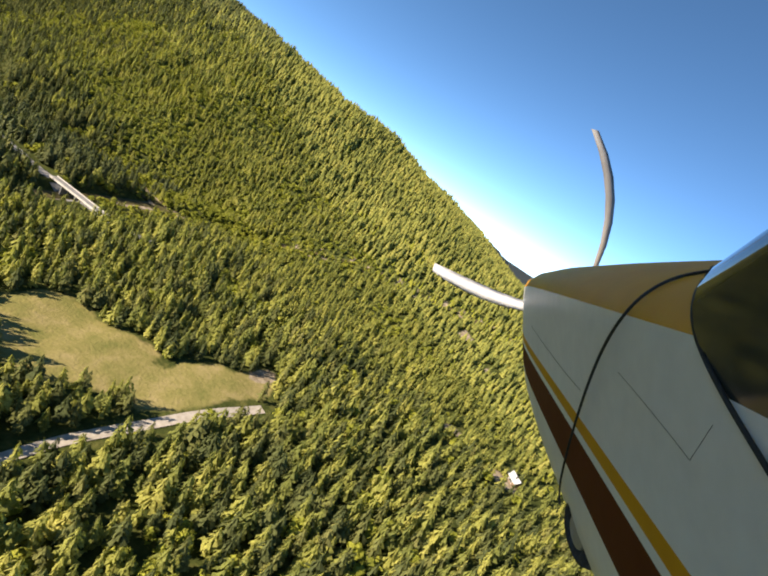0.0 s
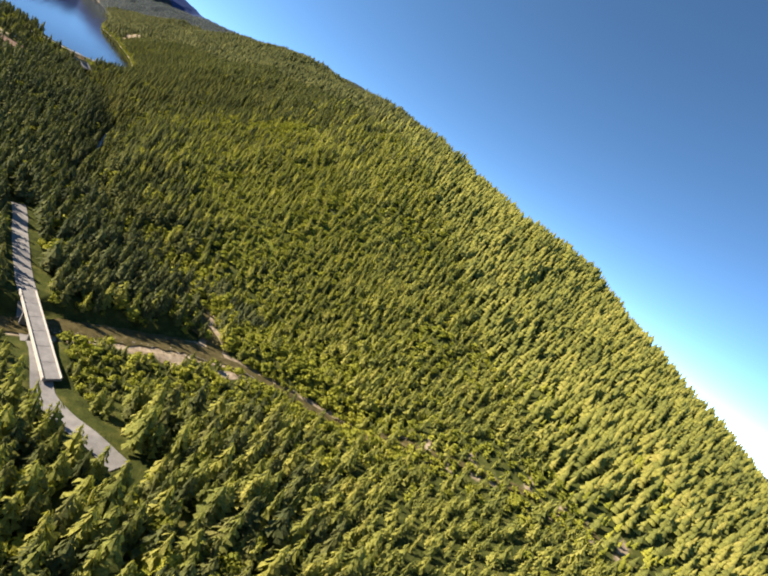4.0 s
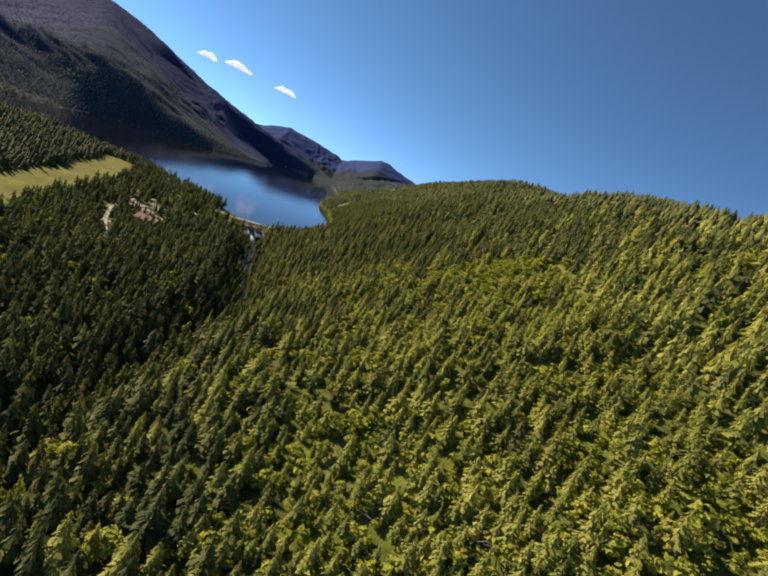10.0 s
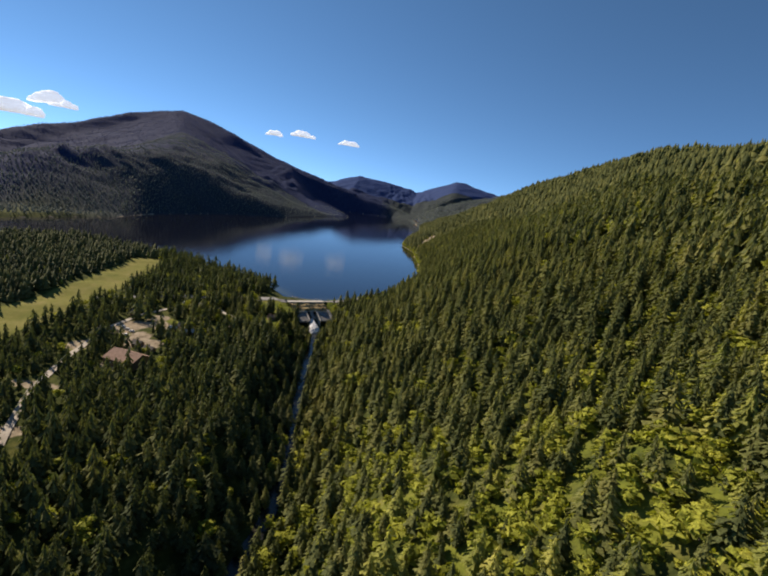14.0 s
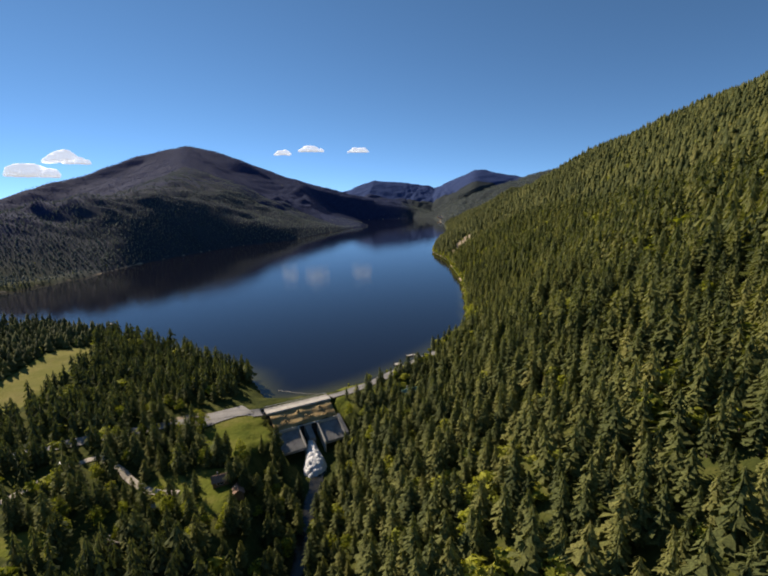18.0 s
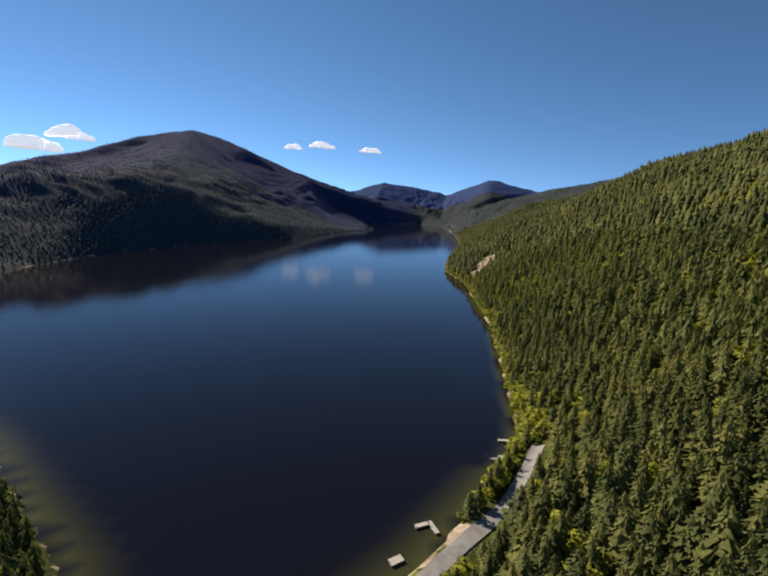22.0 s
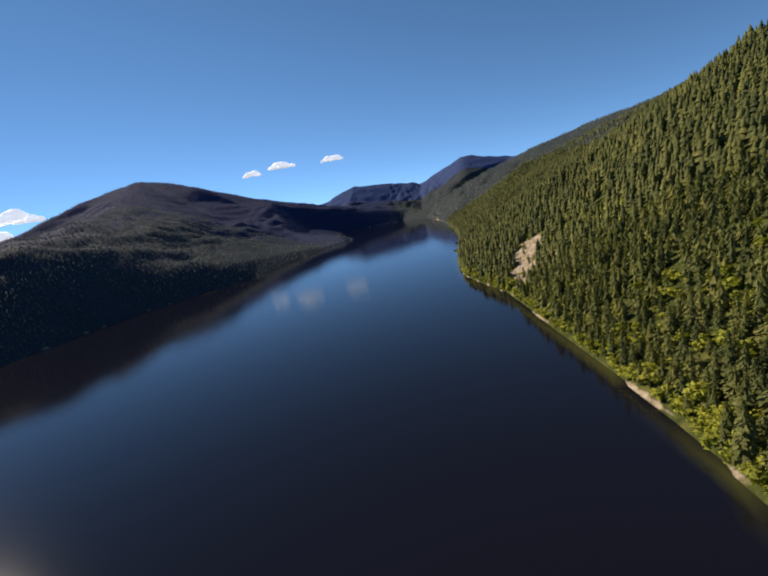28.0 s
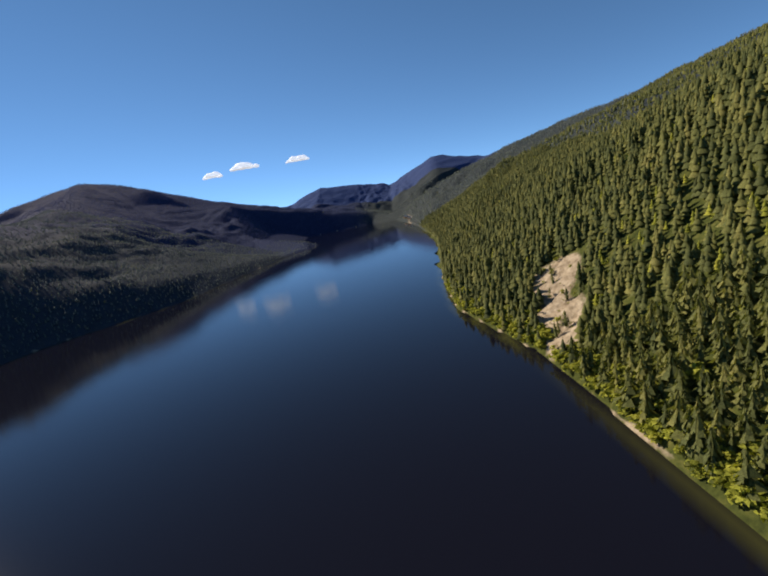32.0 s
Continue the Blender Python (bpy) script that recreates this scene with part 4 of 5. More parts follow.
def foam_shape(a, b):
    y = -18.5 - 20.0 * a
    side = 2 * b - 1
    x = -0.6 - 4.6 * a + side * (2.0 + 3.2 * min(1.0, a * 1.8) - 1.8 * max(0.0, a - 0.7) / 0.3)
    z = np.interp(a, [0, 0.25, 0.6, 0.85, 1], [-6.6, -8.1, -9.6, -12.0, -16.0]) - 3.4 * abs(side) ** 3 + (0.35 + 0.6 * a) * float(wave(np.array(x * 3), np.array(y * 2), 7, 13, 3))
    return x, y, float(z)


spill = thing("spillway_water", dam_pose, "white foaming water rushing out of the sluice", "white water", kind="structure")
heap("foam", 44, 16, foam_shape, FOAM, spill)
boom = thing("log_boom", Matrix(), "curved line of pale floating boom logs before the dam", "log boom")
ends = [(1018, 172), (1015, 180), (1013, 187), (1012.8, 194), (1013, 199)]
for a, c in zip(ends, ends[1:]):
    for k in range(4):
        p, q = [(a[0] + (c[0] - a[0]) * f, a[1] + (c[1] - a[1]) * f) for f in (k / 4 + 0.01, (k + 1) / 4 - 0.01)]
        bm = bmesh.new()
        tube(bm, (*xy(*p), 0.06), (*xy(*q), 0.06), 0.13, 0.12, 7)
        part("boom_log", bm, DECKWOOD, boom, "", False)


# ---- cabins, vehicles, docks ----


def cabin(u, v, turn, wide, deep, eave, rise, roof, label, group="", lift=0.0, size=0.62):
    """A gabled cabin: walls, two roof slopes, door, windows and a chimney. Sizes in metres, then scaled by size to fit
    the camera's view.
    """
    ob = thing("cabin", put(u, v, lift, turn) @ Matrix.Diagonal((size, size, size, 1)), label, "cabin", group)
    w, d = wide / 2, deep / 2
    part("walls", prism([(-w, -1.5), (w, -1.5), (w, eave), (0, eave + rise * 0.97), (-w, eave)], -d, d), SIDING, ob)
    o, t = 0.45, 0.14
    for s in (-1, 1):
        part("roof_slope", prism([(s * (w + o), eave - rise * o / w), (0, eave + rise), (0, eave + rise + t), (s * (w + o), eave - rise * o / w + t)], -d - o, d + o), roof, ob)
    part("ridge_cap", boxed(-0.12, 0.12, -d - o, d + o, eave + rise + t - 0.02, eave + rise + t + 0.06), roof, ob)
    part("door", boxed(-0.5, 0.5, -d - 0.06, -d, 0, 2.0), OLDCON, ob)
    for s in (-1, 1):
        fr = part("window", boxed(s * w - 0.05, s * w + 0.05, -d * 0.5, d * 0.5, 0.9, 1.9), WHITE, ob)
        part("pane", boxed(s * (w + 0.01) - 0.06, s * (w + 0.01) + 0.06, -d * 0.45, d * 0.45, 0.97, 1.83), GLASS_DARK, fr)
    part("chimney", boxed(w * 0.35, w * 0.35 + 0.5, d * 0.2, d * 0.2 + 0.5, eave, eave + rise + 0.9), OLDCON, ob)
    return ob


cabin(935, 172, 25, 4.6, 6.0, 2.2, 1.6, ROOFRED, "small timber cabin with a brown shingle roof beside the lawn")
cabin(931, 179, 115, 4.0, 5.0, 2.0, 1.5, ROOFRED, "low annex with a brown shingle roof behind the cabin")
cabin(905, 152, -20, 4.0, 4.6, 2.2, 1.8, ROOF, "small cabin with a dark pitched roof in the campground", "campground cabins")
cabin(892, 131, 10, 4.4, 6.5, 2.2, 1.5, ROOF, "low cabin with a weathered grey roof in the campground", "campground cabins")
cabin(884, 128, 12, 4.0, 5.0, 2.2, 1.4, ROOFPALE, "shed with a pale metal roof beside the campground lane")
cabin(858, 121, -15, 4.4, 6.0, 2.3, 1.6, ROOF, "dark timber cabin with a steep grey roof", "campground cabins")
cabin(853, 129, -15, 4.4, 6.0, 2.3, 1.6, ROOF, "dark timber cabin beside its twin at the car park", "campground cabins")
cabin(904, 97, 40, 4.0, 6.0, 2.2, 1.4, ROOF, "dark-roofed cabin under the firs", "campground cabins")
cabin(1002, 237, 30, 5.0, 7.5, 2.4, 1.8, ROOFGREEN, "lakeside house with a pale green metal roof", "", 0.0, 0.9)
cabin(540, 140, 30, 4.5, 6.5, 2.4, 1.6, ROOFPALE, "pale-roofed house in a clearing by the creek")
cabin(3010, 452, 20, 8.0, 16.0, 4.0, 3.0, ROOFPALE, "large pale lodge on the far lake shore", "", 0.0, 1.0)
cabin(2975, 455, 75, 7.0, 12.0, 3.5, 2.6, ROOFPALE, "pale house on the far lake shore", "", 0.0, 1.0)
cabin(2895, 452, 10, 7.0, 11.0, 3.5, 2.6, ROOFPALE, "pale house on the far lake shore", "", 0.0, 1.0)
cabin(37, 241, 40, 4.5, 6.5, 2.6, 1.6, ROOFPALE, "white-roofed house among trees at the foot of the hill", "", 0.0, 1.0)
cabin(836, 127, -18, 13.0, 17.0, 3.2, 3.0, ROOFRED, "large lodge with a broad brown shingle roof at the car park", "", 0.0, 0.72)
cabin(868, 98, 60, 6.0, 9.0, 2.6, 1.8, ROOF, "long cabin with a dark roof beside the car park", "campground cabins")
cabin(884, 137, 20, 4.0, 5.5, 2.2, 1.5, ROOFPALE, "small cabin with a pale grey roof under the firs", "campground cabins")
cabin(921, 154, 35, 4.4, 5.6, 2.3, 1.8, ROOFPALE, "small grey-roofed cabin beside the forked lane", "campground cabins")


def car(u, v, turn, label):
    ob = thing("parked_car", put(u, v, 0.05, turn) @ Matrix.Diagonal((0.55, 0.55, 0.55, 1)), label, "car", "cars in the campground")
    part("body", prism([(-2.1, 0.35), (2.1, 0.35), (2.15, 0.75), (1.1, 0.92), (-2.05, 0.95), (-2.15, 0.7)], -0.85, 0.85), WHITE, ob)
    part("cabin_glass", prism([(-1.75, 0.95), (0.95, 0.93), (0.35, 1.45), (-1.35, 1.45)], -0.74, 0.74), GLASS_DARK, ob)
    part("roof", boxed(-1.3, 0.32, -0.72, 0.72, 1.44, 1.5, 0.02), WHITE, ob)
    for x in (-1.3, 1.3):
        for y in (-0.8, 0.8):
            bm = bmesh.new()
            tube(bm, (x, y - 0.1, 0.32), (x, y + 0.1, 0.32), 0.32, 0.32, 12)
            wheel = part("wheel", bm, RUBBER, ob)
            bm = bmesh.new()
            tube(bm, (x, y - 0.11, 0.32), (x, y + 0.11, 0.32), 0.17, 0.17, 10)
            part("rim", bm, STEEL, wheel)


for u, v in ((879, 103), (876.5, 106.5), (874, 110), (868, 110), (881, 99.5)):
    car(u, v, 70, "white car parked on bare ground in the campground")


def camper(u, v, turn, label):
    """A camping trailer: rounded body, window band, door, hitch and wheels."""
    ob = thing("camping_trailer", put(u, v, 0.02, turn) @ Matrix.Diagonal((0.6, 0.6, 0.6, 1)), label, "trailer", "trailers in the campground")
    part("body", prism([(-2.6, 0.55), (2.4, 0.55), (2.7, 1.2), (2.5, 2.3), (2.1, 2.6), (-2.3, 2.6), (-2.6, 2.3)], -1.1, 1.1), WHITE, ob)
    part("roof_vent", boxed(-0.4, 0.4, -0.35, 0.35, 2.6, 2.75, 0.03), STEEL, ob)
    for y in (-1.12, 1.12):
        part("window", boxed(-1.8, 0.6, y - 0.02, y + 0.02, 1.5, 2.1), GLASS_DARK, ob)
        bm = bmesh.new()
        tube(bm, (0, y * 0.88 - 0.1, 0.34), (0, y * 0.88 + 0.1, 0.34), 0.34, 0.34, 12)
        part("wheel", bm, RUBBER, ob)
    part("door", boxed(1.1, 1.8, -1.13, -1.09, 0.65, 2.3), STEEL, ob)
    part("hitch", boxed(2.6, 3.7, -0.06, 0.06, 0.5, 0.62), STEEL, ob)


camper(943, 113, 60, "white camping trailer parked under the firs")
camper(888, 133, -30, "white camping trailer on a gravel pitch")


def dock(u, v, turn, runs, label):
    """A floating dock: boards on stringers, with floats and mooring posts. runs: x0, x1, y0, y1 in metres."""
    ob = thing("boat_dock", pose(*xy(u, v), 0.0, 0, 0, 160 + turn), label, "dock", "boat docks")
    for x0, x1, y0, y1 in runs:
        along = x1 - x0 > y1 - y0
        n = max(3, int((x1 - x0 if along else y1 - y0) / 0.55))
        for i in range(n):
            a, c = i / n, (i + 0.93) / n
            b4 = (x0 + (x1 - x0) * a, x0 + (x1 - x0) * c, y0, y1) if along else (x0, x1, y0 + (y1 - y0) * a, y0 + (y1 - y0) * c)
            part("board", boxed(*b4, 0.42, 0.5), DECKWOOD, ob)
        part("float", boxed(x0 + 0.1, x1 - 0.1, y0 + 0.1, y1 - 0.1, -0.25, 0.42), OLDCON, ob)
        for x, y in ((x0, y0), (x1, y1)):
            bm = bmesh.new()
            tube(bm, (x, y, -2.0), (x, y, 1.3), 0.09, 0.08, 7)
            part("mooring_post", bm, BARK, ob)


dock(1072, 242, 27, [(-0.55, 0.55, 0.7, 4.0), (-3.6, 0.55, -0.5, 0.6)], "L-shaped pale wooden dock floating off the shore")
dock(1055, 232, 35, [(-0.9, 0.9, -1.6, 1.6)], "small pale floating swim platform by the shore")
dock(1130, 278, 0, [(-0.6, 0.6, -1.0, 2.6), (-0.2, 0.2, -3.6, -1.0)], "narrow grey wooden dock on the lake shore")
dock(1116, 275, 0, [(-0.6, 0.6, -1.0, 2.6), (-0.2, 0.2, -4.2, -1.0)], "narrow white dock reached by a thin gangway")
dock(1150, 17, 30, [(-5.0, 0.0, -0.8, 0.8)], "pale dock at the end of the grass strip")


def rowboat(u, v, turn):
    ob = thing("rowing_boat", pose(*xy(u, v), 0.0, 0, 0, turn), "small white boat moored beside a dock", "boat")
    bm = bmesh.new()
    ring = []
    for k, (w, z) in enumerate(((0.25, -0.1), (0.62, 0.4), (0.55, 0.4), (0.3, 0.05))):
        ring.append([bm.verts.new((1.9 * (i / 8 * 2 - 1) * (0.85 + 0.15 * (k in (1, 2))), w * s * (1 - max(0, i / 8 * 2 - 1.2) * 1.1), z)) for s in (-1, 1) for i in range(9)])
    for a, c in zip(ring, ring[1:]):
        for s in (0, 9):
            for i in range(8):
                bm.faces.new((a[s + i], a[s + i + 1], c[s + i + 1], c[s + i]))
    for r in (ring[0], ring[-1]):
        for i in range(8):
            bm.faces.new((r[i], r[i + 1], r[i + 10], r[i + 9]))
    part("hull", bm, WHITE, ob)
    for x in (-0.8, 0.4):
        part("thwart", boxed(x - 0.13, x + 0.13, -0.5, 0.5, 0.25, 0.3), DECKWOOD, ob)


rowboat(1114, 270, 250)

# ---- trees that stand singly round the dam and the campground ----


def tree_parts(kind, seed):
    r = np.random.RandomState(seed)
    ob = thing("fir_tree" if kind == "fir" else "broadleaf_tree", pose(0, 0, -500), "", "tree")
    bm = bmesh.new()
    tube(bm, (0, 0, -0.06), (0, 0, 0.55), 0.016, 0.010, 7)
    tube(bm, (0, 0, 0.55), (0, 0, 0.98), 0.010, 0.002, 6)
    for k in range(8):
        z, a = 0.15 + 0.08 * k, k * 2.4
        tube(bm, (0, 0, z), (0.09 * (1 - z) * math.cos(a), 0.09 * (1 - z) * math.sin(a), z + 0.02), 0.004, 0.001, 4)
    part("trunk", bm, BARK, ob)
    kv, kf, ks = fir(r, 24, 10, False, 1.25) if kind == "fir" else broad(r, 420, False)
    me = mesh_of("crown", kv, kf, [NEEDLES if kind == "fir" else LEAVES])
    crown = new("crown", me)
    crown.parent = ob
    return ob


FIRS = [tree_parts("fir", 50 + k) for k in range(6)]
BROADS = [tree_parts("broad", 70 + k) for k in range(3)]
rng = np.random.RandomState(77)
su, sv = scatter(rng, 906, 1000, 121, 244, 4.1)
for u, v in zip(su, sv):
    if rng.rand() > 0.93 or (v < 195 and rng.rand() > 0.75) or blobs(np.array([u]), np.array([v]), CAMP)[0] * 0.4 > rng.rand():
        continue
    is_fir = rng.rand() > 0.22
    src = FIRS[rng.randint(6)] if is_fir else BROADS[rng.randint(3)]
    tall = K * (8 + 6.5 * rng.rand()) * (1.0 if is_fir else 0.62)
    girth = 0.9 + 0.35 * rng.rand()
    m = put(u, v, -0.1, rng.rand() * 360) @ pose(0, 0, 0, rng.randn() * 1.5, rng.randn() * 1.5, 0)
    t = copy_thing(src, m @ Matrix.Diagonal((tall * girth, tall * girth, tall, 1)))
    tagged(t, "tall dark green fir beside the dam and campground" if tall > 7.8 else "young yellow-green fir among taller trees" if is_fir else "round bright green broadleaf tree near the lawn", "tree", "trees round the dam")
for u, v, tall in ((1028, 217, 3.2), (1019, 207, 1.6), (1036, 226, 2.0)):
    t = copy_thing(BROADS[0], put(u, v, -0.1) @ Matrix.Diagonal((tall * 1.3, tall * 1.3, tall, 1)))
    tagged(t, "round green shrub on the grassy lake shore", "shrub", "shrubs on the shore")
for o in FIRS + BROADS:
    for c in list(o.children):
        bpy.data.objects.remove(c)
    bpy.data.objects.remove(o)

hedge = thing("hedge", pose(0, 0, 0), "bright green clipped hedge beside the lakeside lawn", "hedge")
hr = np.random.RandomState(5)
bm = bmesh.new()
for k in range(900):
    f = hr.rand()
    p = Vector((*xy(1008 + 8 * f + hr.randn() * 0.7, 222 + 13 * f + hr.randn() * 0.5), 0))
    p.z = ground_at(1008 + 8 * f, 222 + 13 * f) + 1.5 * hr.rand() ** 0.6
    d = Vector(hr.randn(3)).normalized() * 0.28
    e = d.orthogonal().normalized() * 0.2
    bm.faces.new([bm.verts.new(p + q) for q in (d, e, -e)])
part("leaf_mass", bm, LEAVES, hedge)

for k in range(16):
    b_ = 4 + 20 * hr.rand()
    a_ = -16.8 + hr.randn() * 0.5
    sh_ob = thing("shrub", put(995 + a_ * 0.484 - b_ * 0.875, 186 + a_ * 0.875 + b_ * 0.484, -0.05), "small dark green shrub on the edge of the lawn", "shrub", "shrubs along the lawn")
    bm = bmesh.new()
    for j in range(60):
        p = Vector((hr.randn() * 0.35, hr.randn() * 0.35, 0.1 + 0.7 * hr.rand()))
        d = Vector(hr.randn(3)).normalized() * 0.2
        e = d.orthogonal().normalized() * 0.15
        bm.faces.new([bm.verts.new(p + q) for q in (d, e, -e)])
    part("leaf_mass", bm, NEEDLES, sh_ob)

# stones and drift logs along the river
sr = np.random.RandomState(19)
bm = bmesh.new()
for k in range(420):
    f = sr.rand()
    u_, v_ = (330 + 10 * sr.rand(), 158 + 45 * f) if k % 5 else (341.5 + 3 * sr.rand(), 150 + 55 * f)
    c = Vector((*xy(u_, v_), ground_at(u_, v_) + (0.38 if abs(u_ - 347) < 6 else 0.05)))
    sz = 0.12 + 0.35 * sr.rand() ** 3
    ring = [bm.verts.new(c + Vector((math.cos(1.2566 * i) * sz * (0.8 + 0.4 * sr.rand()), math.sin(1.2566 * i) * sz * (0.8 + 0.4 * sr.rand()), -0.1))) for i in range(5)]
    top = bm.verts.new(c + Vector((0, 0, sz * 0.6)))
    for i in range(5):
        bm.faces.new((ring[i], ring[(i + 1) % 5], top))
me = bpy.data.meshes.new("river_stones")
bm.to_mesh(me)
bm.free()
me.materials.append(STONE)
tagged(new("river_stones", me), "rounded grey stones scattered along the shallow river", "stones", kind="stuff")
for u_, v_, turn_, n in ((338, 205, 70, 7.0), (333, 196, 20, 5.0), (341, 168, 110, 4.5), (329, 226, 50, 6.0), (1142, 280, 95, 5.0)):
    log = thing("drift_log", put(u_, v_, 0.45, turn_), "bleached drift log stranded at the water's edge", "log", "drift logs")
    bm = bmesh.new()
    tube(bm, (-n / 2, 0, -0.1), (n / 2, 0, 0.2), 0.16, 0.07, 7)
    part("bole", bm, SNAG, log)
    for j in range(3):
        bm = bmesh.new()
        tube(bm, (n * (0.1 + 0.12 * j), 0, 0.1), (n * (0.2 + 0.12 * j), 0.7 * (-1) ** j, 0.4), 0.05, 0.015, 5)
        part("broken_limb", bm, SNAG, log)

# fallen grey trunks on the cleared slope
for k in range(26):
    u, v = 470 + 200 * rng.rand(), 245 + 70 * rng.rand()
    ob = thing("fallen_trunk", put(u, v, 0.5, rng.rand() * 60 - 30), "bleached fallen trunk lying on the brushy slope", "log", "fallen trunks")
    n = 6 + 6 * rng.rand()
    bm = bmesh.new()
    tube(bm, (0, -n / 2, 0), (0, n / 2, 0.9), 0.17, 0.06, 7)
    part("bole", bm, SNAG, ob)
    for j in range(4):
        bm = bmesh.new()
        y = -n / 3 + n * 0.18 * j
        tube(bm, (0, y, 0.4), (0.7 * (-1) ** j, y + 0.5, 0.9), 0.04, 0.015, 5)
        part("broken_limb", bm, SNAG, ob)

# ---- clouds ----
for k, (az, el, wide, tall) in enumerate(((174.8, 6.55, 185, 52), (171.1, 7.0, 285, 66), (165.15, 6.85, 220, 60), (201.2, 3.95, 400, 130), (197.9, 5.35, 380, 110))):
    d = 5600
    eye = Vector((-866 * K, 562 * K, 100 * K))
    c = eye + Vector((math.cos(radians(az)) * d * K, math.sin(radians(az)) * d * K, math.tan(radians(el)) * d * K))
    r = np.random.RandomState(90 + k)
    bm = bmesh.new()
    side = Vector((-math.sin(radians(az)), math.cos(radians(az)), 0))
    for j in range(16):
        f = (j + r.rand()) / 16 * 2 - 1
        rad = K * tall * (0.30 + 0.45 * r.rand()) * (1 - 0.6 * f * f)
        q = c + side * f * wide * K * 0.5 + Vector((0, 0, (rad * 0.5 + K * tall * 0.25 * (1 - f * f) * r.rand()) - K * tall * 0.3)) + Vector((r.randn(), r.randn(), 0)) * 8
        for p in bmesh.ops.create_icosphere(bm, subdivisions=3, radius=1.0)["verts"]:
            n = p.co.copy()
            p.co = q + Vector((n.x * 1.5, n.y * 1.5, max(n.z, -0.35))) * rad * (1 + 0.22 * noise.noise(n * 2.3 + Vector((j, k, 0))))
    me = bpy.data.meshes.new("cloud")
    bm.to_mesh(me)
    bm.free()
    me.materials.append(CLOUD)
    me.shade_smooth()
    tagged(new("cloud", me), "small white fair-weather cloud over the mountains", "cloud", kind="structure")


# ---- road bridge over the river ----
rb = thing("river_bridge", pose(*xy(330, 147.5), K * -16.4, 0, 0, 160 + 6.5) @ Matrix.Diagonal((K, K, K, 1)), "plain grey concrete road bridge over the shallow river", "bridge")
for i in range(6):
    part("deck_slab", boxed(-27 + 9 * i, -18.1 + 9 * i, -2.6, 2.6, -0.7, 0.3, 0.05), ASPHALT, rb)
for y in (-2.7, 2.7):
    part("kerb", boxed(-27, 27, y - 0.2, y + 0.2, -0.6, 0.9, 0.05), CONCRETE, rb)
for x in (-14, 0, 14):
    part("pier", boxed(x - 0.6, x + 0.6, -2.6, 2.6, -30, -0.7, 0.1), OLDCON, rb)

# ---- the aircraft, as it flies at the start ----
YELLOW = plain("yellow_gloss_paint", (0.66, 0.30, 0.015), (0.76, 0.37, 0.02), 1.0, 0.6, 0.0, 0.03, obj=True)
BROWN = plain("brown_gloss_paint", (0.11, 0.026, 0.008), (0.15, 0.036, 0.011), 1.0, 0.75, 0.0, 0.03, obj=True)
for paint in (YELLOW, BROWN):
    paint.node_tree.nodes["Principled BSDF"].inputs["Specular IOR Level"].default_value = 0.1
t0, ex, ey, ez, ra, rb_, rc = PATH[0]
AIR = pose(K * ex, K * ey, K * ez, ra, rb_, rc)
plane = thing("light_aircraft", AIR, "white light aircraft in flight with yellow top and brown stripes", "aircraft")
FOC = 784 / math.tan(radians(82.0 / 2))
SIDE = 346.0 / FOC
AXIS = Vector((184 / FOC, 40 / FOC, -1.0))
STATIONS = [(0.2, 1.0), (0.4, 1.0), (0.62, 1.0), (0.85, 1.0), (1.1, 1.0), (1.5, 1.0), (2.0, 1.0), (2.5, 0.998), (2.95, 0.99), (3.35, 0.968), (3.65, 0.93), (3.88, 0.87), (4.02, 0.79), (4.1, 0.69), (4.13, 0.55)]


def hull(s, x, y, grow=1.0):
    """A place on the fuselage: s ahead of the eye, x to the right and y down, in units of the eye's distance from its flank."""
    x, y = 2.2 + (x - 2.2) * grow, 1.6 + (y - 1.6) * grow
    return AXIS * s + Vector((x * SIDE, -y * SIDE, 0))


def shell(name, rows, material, label=""):
    bm = bmesh.new()
    g = [[bm.verts.new(hull(s, x, y, k)) for x, y in rows] for s, k in STATIONS]
    for a, c in zip(g, g[1:]):
        for i in range(len(rows) - 1):
            bm.faces.new((a[i], a[i + 1], c[i + 1], c[i]))
    return part(name, bm, material, plane, label, False)


TOP = [(4.6, 0.15), (4.2, -0.02), (3.4, -0.10), (2.4, -0.08), (1.7, -0.03), (1.3, 0.05), (1.1, 0.16), (1.0, 0.306)]
shell("top_cowling", TOP, YELLOW, "yellow gloss top cowling")
shell("side_panel", [(1.0, 0.306), (0.975, 0.55), (0.965, 0.9), (0.96, 1.36)], WHITE, "white painted side panel")
shell("yellow_stripe", [(0.96, 1.36), (0.96, 1.495)], YELLOW, "yellow side stripe")
shell("white_stripe", [(0.96, 1.495), (0.962, 1.58)], WHITE)
shell("brown_stripe", [(0.962, 1.58), (0.965, 1.8), (0.98, 2.08)], BROWN, "brown side stripe")
shell("belly_panel", [(0.98, 2.08), (1.02, 2.45), (1.15, 2.95), (1.5, 3.4), (2.2, 3.65), (3.4, 3.6), (4.3, 2.9), (4.6, 1.5), (4.6, 0.15)], WHITE)
bm = bmesh.new()
rim_v = [bm.verts.new(hull(4.13, x, y, 0.55)) for x, y in TOP + [(0.96, 1.36), (0.98, 2.08), (1.15, 2.95), (2.2, 3.65), (4.3, 2.9)]]
bm.faces.new(rim_v)
part("nose_bowl", bm, BLACK, plane)


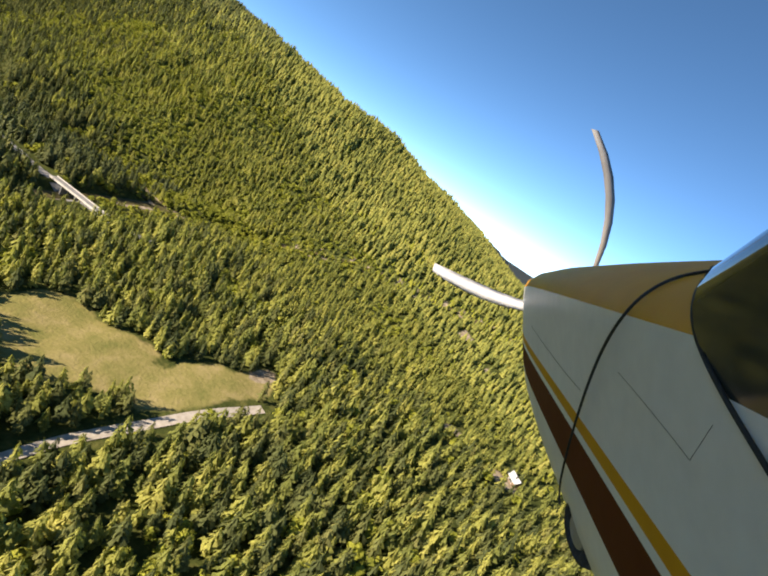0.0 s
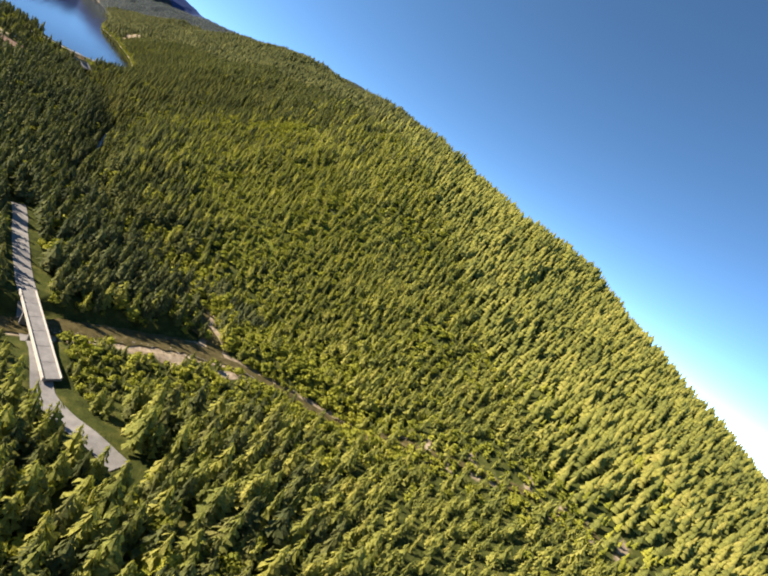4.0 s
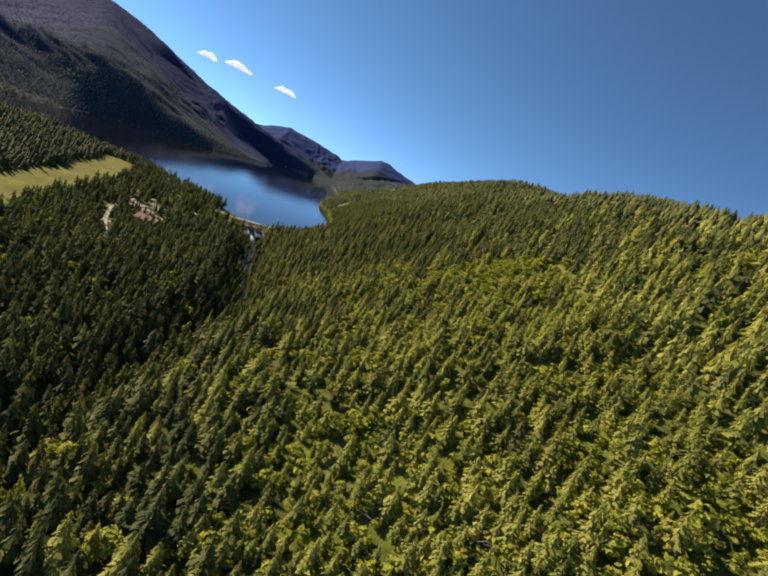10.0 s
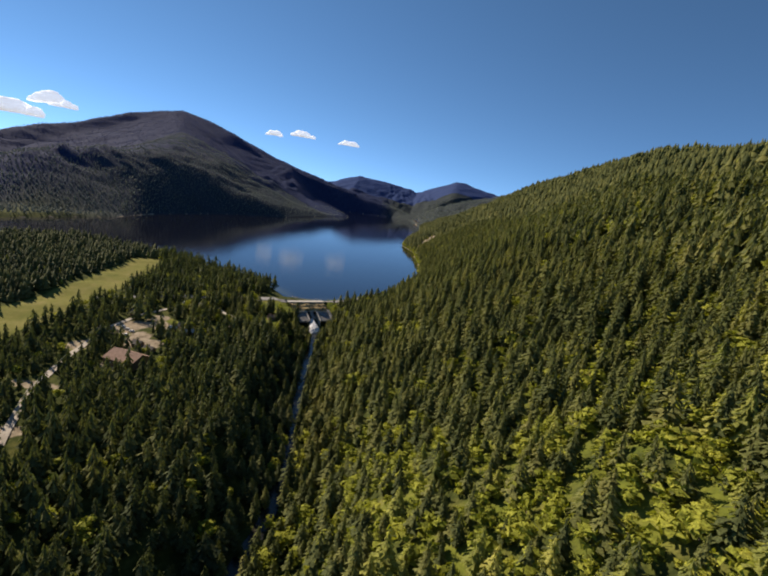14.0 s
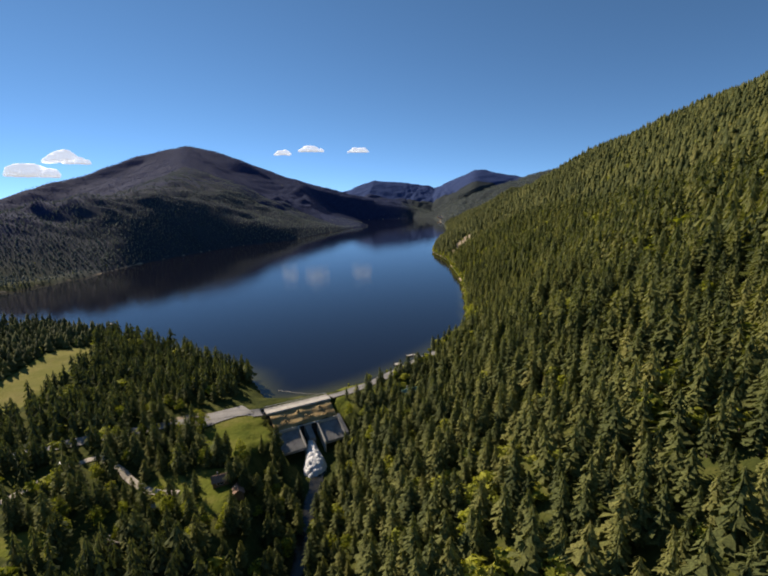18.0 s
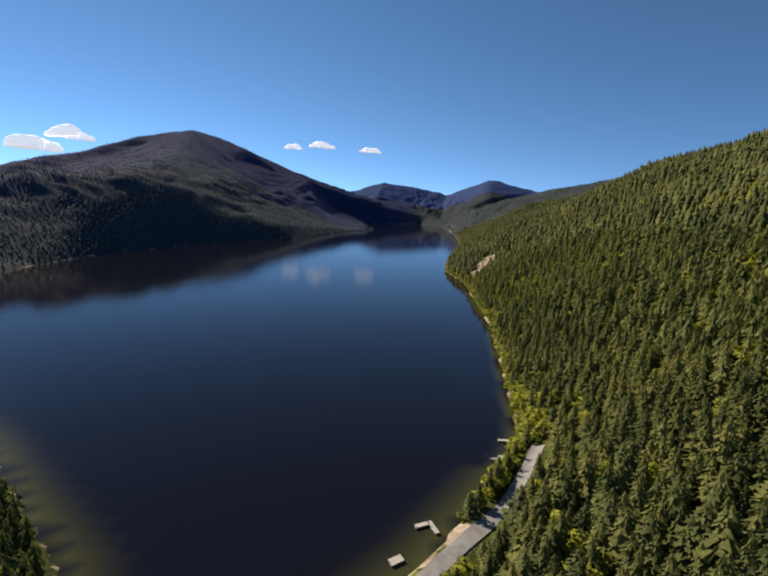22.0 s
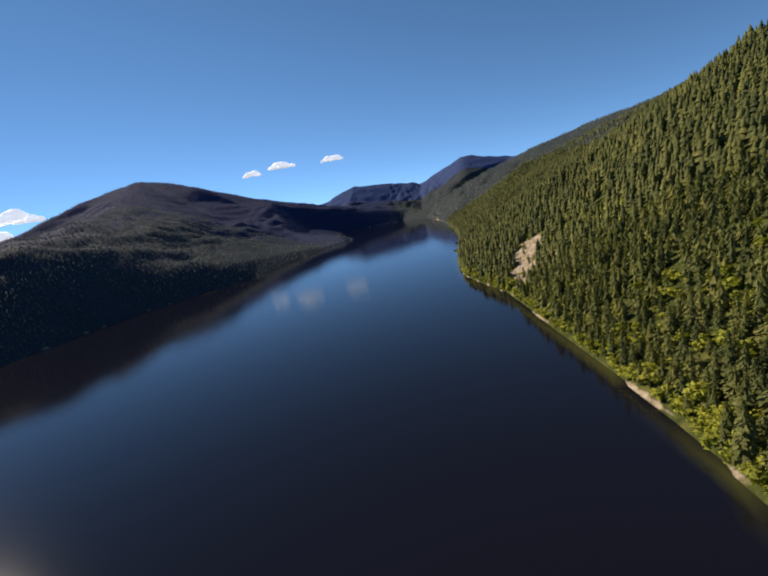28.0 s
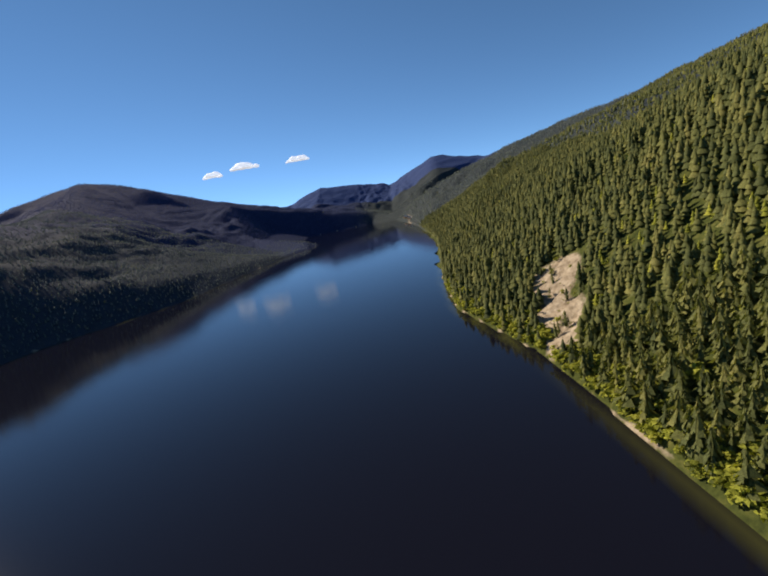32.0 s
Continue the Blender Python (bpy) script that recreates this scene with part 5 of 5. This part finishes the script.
def on_hull(px, py, near=0.985):
    """The place on the flank that lies in the direction of a sight line of the first view."""
    dx, dy = px - 968.0, py - 548.0
    k = np.interp(dy / dx, [0.0, 0.05, 0.145, 0.306, 0.56, 1.41, 2.1, 2.5], [1.5, 1.28, 1.1, 1.0, 0.975, 0.96, 0.98, 1.03])
    s = FOC * SIDE * k / dx * near
    return AXIS * s + Vector((dx / FOC * s, -dy / FOC * s, 0))


def line_on(name, pts, r, material, label="", near=0.985):
    cu = bpy.data.curves.new(name, "CURVE")
    cu.dimensions, cu.bevel_depth, cu.bevel_resolution = "3D", r, 2
    sp = cu.splines.new("NURBS")
    sp.points.add(len(pts) - 1)
    for q, (px, py) in zip(sp.points, pts):
        q.co = (*on_hull(px, py, near), 1)
    sp.use_endpoint_u, sp.order_u = True, 3
    cu.materials.append(material)
    ob = new(name, cu)
    ob.parent = plane
    if label:
        ob["label"] = label


line_on("strap", [(1462, 552), (1405, 558), (1345, 580), (1290, 620), (1240, 690), (1205, 770), (1178, 850), (1155, 930), (1140, 1000), (1143, 1030)], 0.0042, RUBBER, "black cable strapped round the cowling", 0.95)
line_on("panel_seam", [(1262, 760), (1340, 850), (1408, 940)], 0.0006, OLDCON)
line_on("panel_seam", [(1408, 940), (1455, 868)], 0.0006, OLDCON)
line_on("panel_seam", [(1085, 665), (1130, 735), (1185, 797)], 0.0009, OLDCON)
line_on("windscreen_seal", [(1456, 545), (1424, 585), (1413, 625), (1416, 670), (1432, 720), (1480, 815), (1568, 960), (1660, 1110)], 0.004, RUBBER, "black rubber windscreen seal")
bm = bmesh.new()
glass = []
for i, (px, py) in enumerate(((1456, 545), (1424, 585), (1413, 625), (1416, 670), (1432, 720), (1480, 815), (1568, 960), (1660, 1110))):
    row = []
    for c in range(6):
        qx, qy = px + c * 60.0, py - c * (42.0 - 3.5 * i)
        s = 0.98 * FOC * SIDE * (1.0 + (0.42 if i == 0 else 0.0) * (1 - c / 6)) / (qx - 968.0)
        row.append(bm.verts.new(AXIS * s + Vector(((qx - 968.0) / FOC * s, -(qy - 548.0) / FOC * s, 0))))
    glass.append(row)
for a, c in zip(glass, glass[1:]):
    for i in range(5):
        bm.faces.new((a[i], a[i + 1], c[i + 1], c[i]))
part("windscreen", bm, GLASS_DARK, plane, "dark curved windscreen", False)


def far_off(px, py, s):
    return AXIS * s + Vector(((px - 968.0) / FOC * s, -(py - 548.0) / FOC * s, 0))


hub = far_off(1160, 640, 4.2)
for tip_px, bend, look_ in (((1215, 265), (55, 0), "dark grey propeller blade"), ((885, 545), (0, -18), "propeller blade coloured pale for the sun on it")):
    tip = far_off(*tip_px, 4.2)
    bm = bmesh.new()
    along = tip - hub
    side = Vector((-along.y, along.x, 0)).normalized()
    rings = []
    for k in range(9):
        f = k / 8
        w = 0.075 * (0.55 + 1.3 * f - 1.25 * f ** 3)
        c = hub + along * f + Vector((bend[0] * 4 * f * (1 - f) * 4.2 / FOC, bend[1] * 4 * f * (1 - f) * 4.2 / FOC, 0))
        tw = radians(55 - 38 * f)
        d = side * math.cos(tw) + Vector((0, 0, 1)) * math.sin(tw)
        n = along.normalized().cross(d) * (0.018 * (1.1 - f))
        rings.append([bm.verts.new(c + d * w), bm.verts.new(c + n), bm.verts.new(c - d * w), bm.verts.new(c - n)])
    for a, c in zip(rings, rings[1:]):
        for i in range(4):
            bm.faces.new((a[i], a[(i + 1) % 4], c[(i + 1) % 4], c[i]))
    bm.faces.new(rings[-1])
    # left blade takes a paler material in place of sunlight on it
    part("propeller_blade", bm, OLDCON if "dark" in look_ else ROOFPALE, plane, look_, False)
bm = bmesh.new()
bmesh.ops.create_uvsphere(bm, u_segments=16, v_segments=10, radius=0.19)
for p in bm.verts:
    p.co = hub + Vector((p.co.x, p.co.y, p.co.z * 1.5))
part("spinner", bm, ROOFPALE, plane, "", False)
wheel_c = far_off(1190, 1088, 1.9)
bm = bmesh.new()
for i in range(20):
    a = 6.2832 * i / 20
    for j in range(8):
        b_ = 6.2832 * j / 8
        r = 0.10 + 0.038 * math.cos(b_)
        bm.verts.new(wheel_c + Vector((0.04 * math.sin(b_), r * math.sin(a), r * math.cos(a))))
bm.verts.ensure_lookup_table()
for i in range(20):
    for j in range(8):
        bm.faces.new([bm.verts[k] for k in (i * 8 + j, (i + 1) % 20 * 8 + j, (i + 1) % 20 * 8 + (j + 1) % 8, i * 8 + (j + 1) % 8)])
tyre = part("wheel", bm, RUBBER, plane, "black tyre below the cowling", False)
bm = bmesh.new()
tube(bm, wheel_c - Vector((0.03, 0, 0)), wheel_c + Vector((0.03, 0, 0)), 0.065, 0.065, 14)
part("rim", bm, STEEL, tyre)
# unseen wing, sized and placed to shade the nose from above the view
bm = boxed(-4.5, 3.4, 1.45, 1.62, -2.15, 1.3, 0.07)
part("wing", bm, WHITE, plane, "white high wing above the strut")
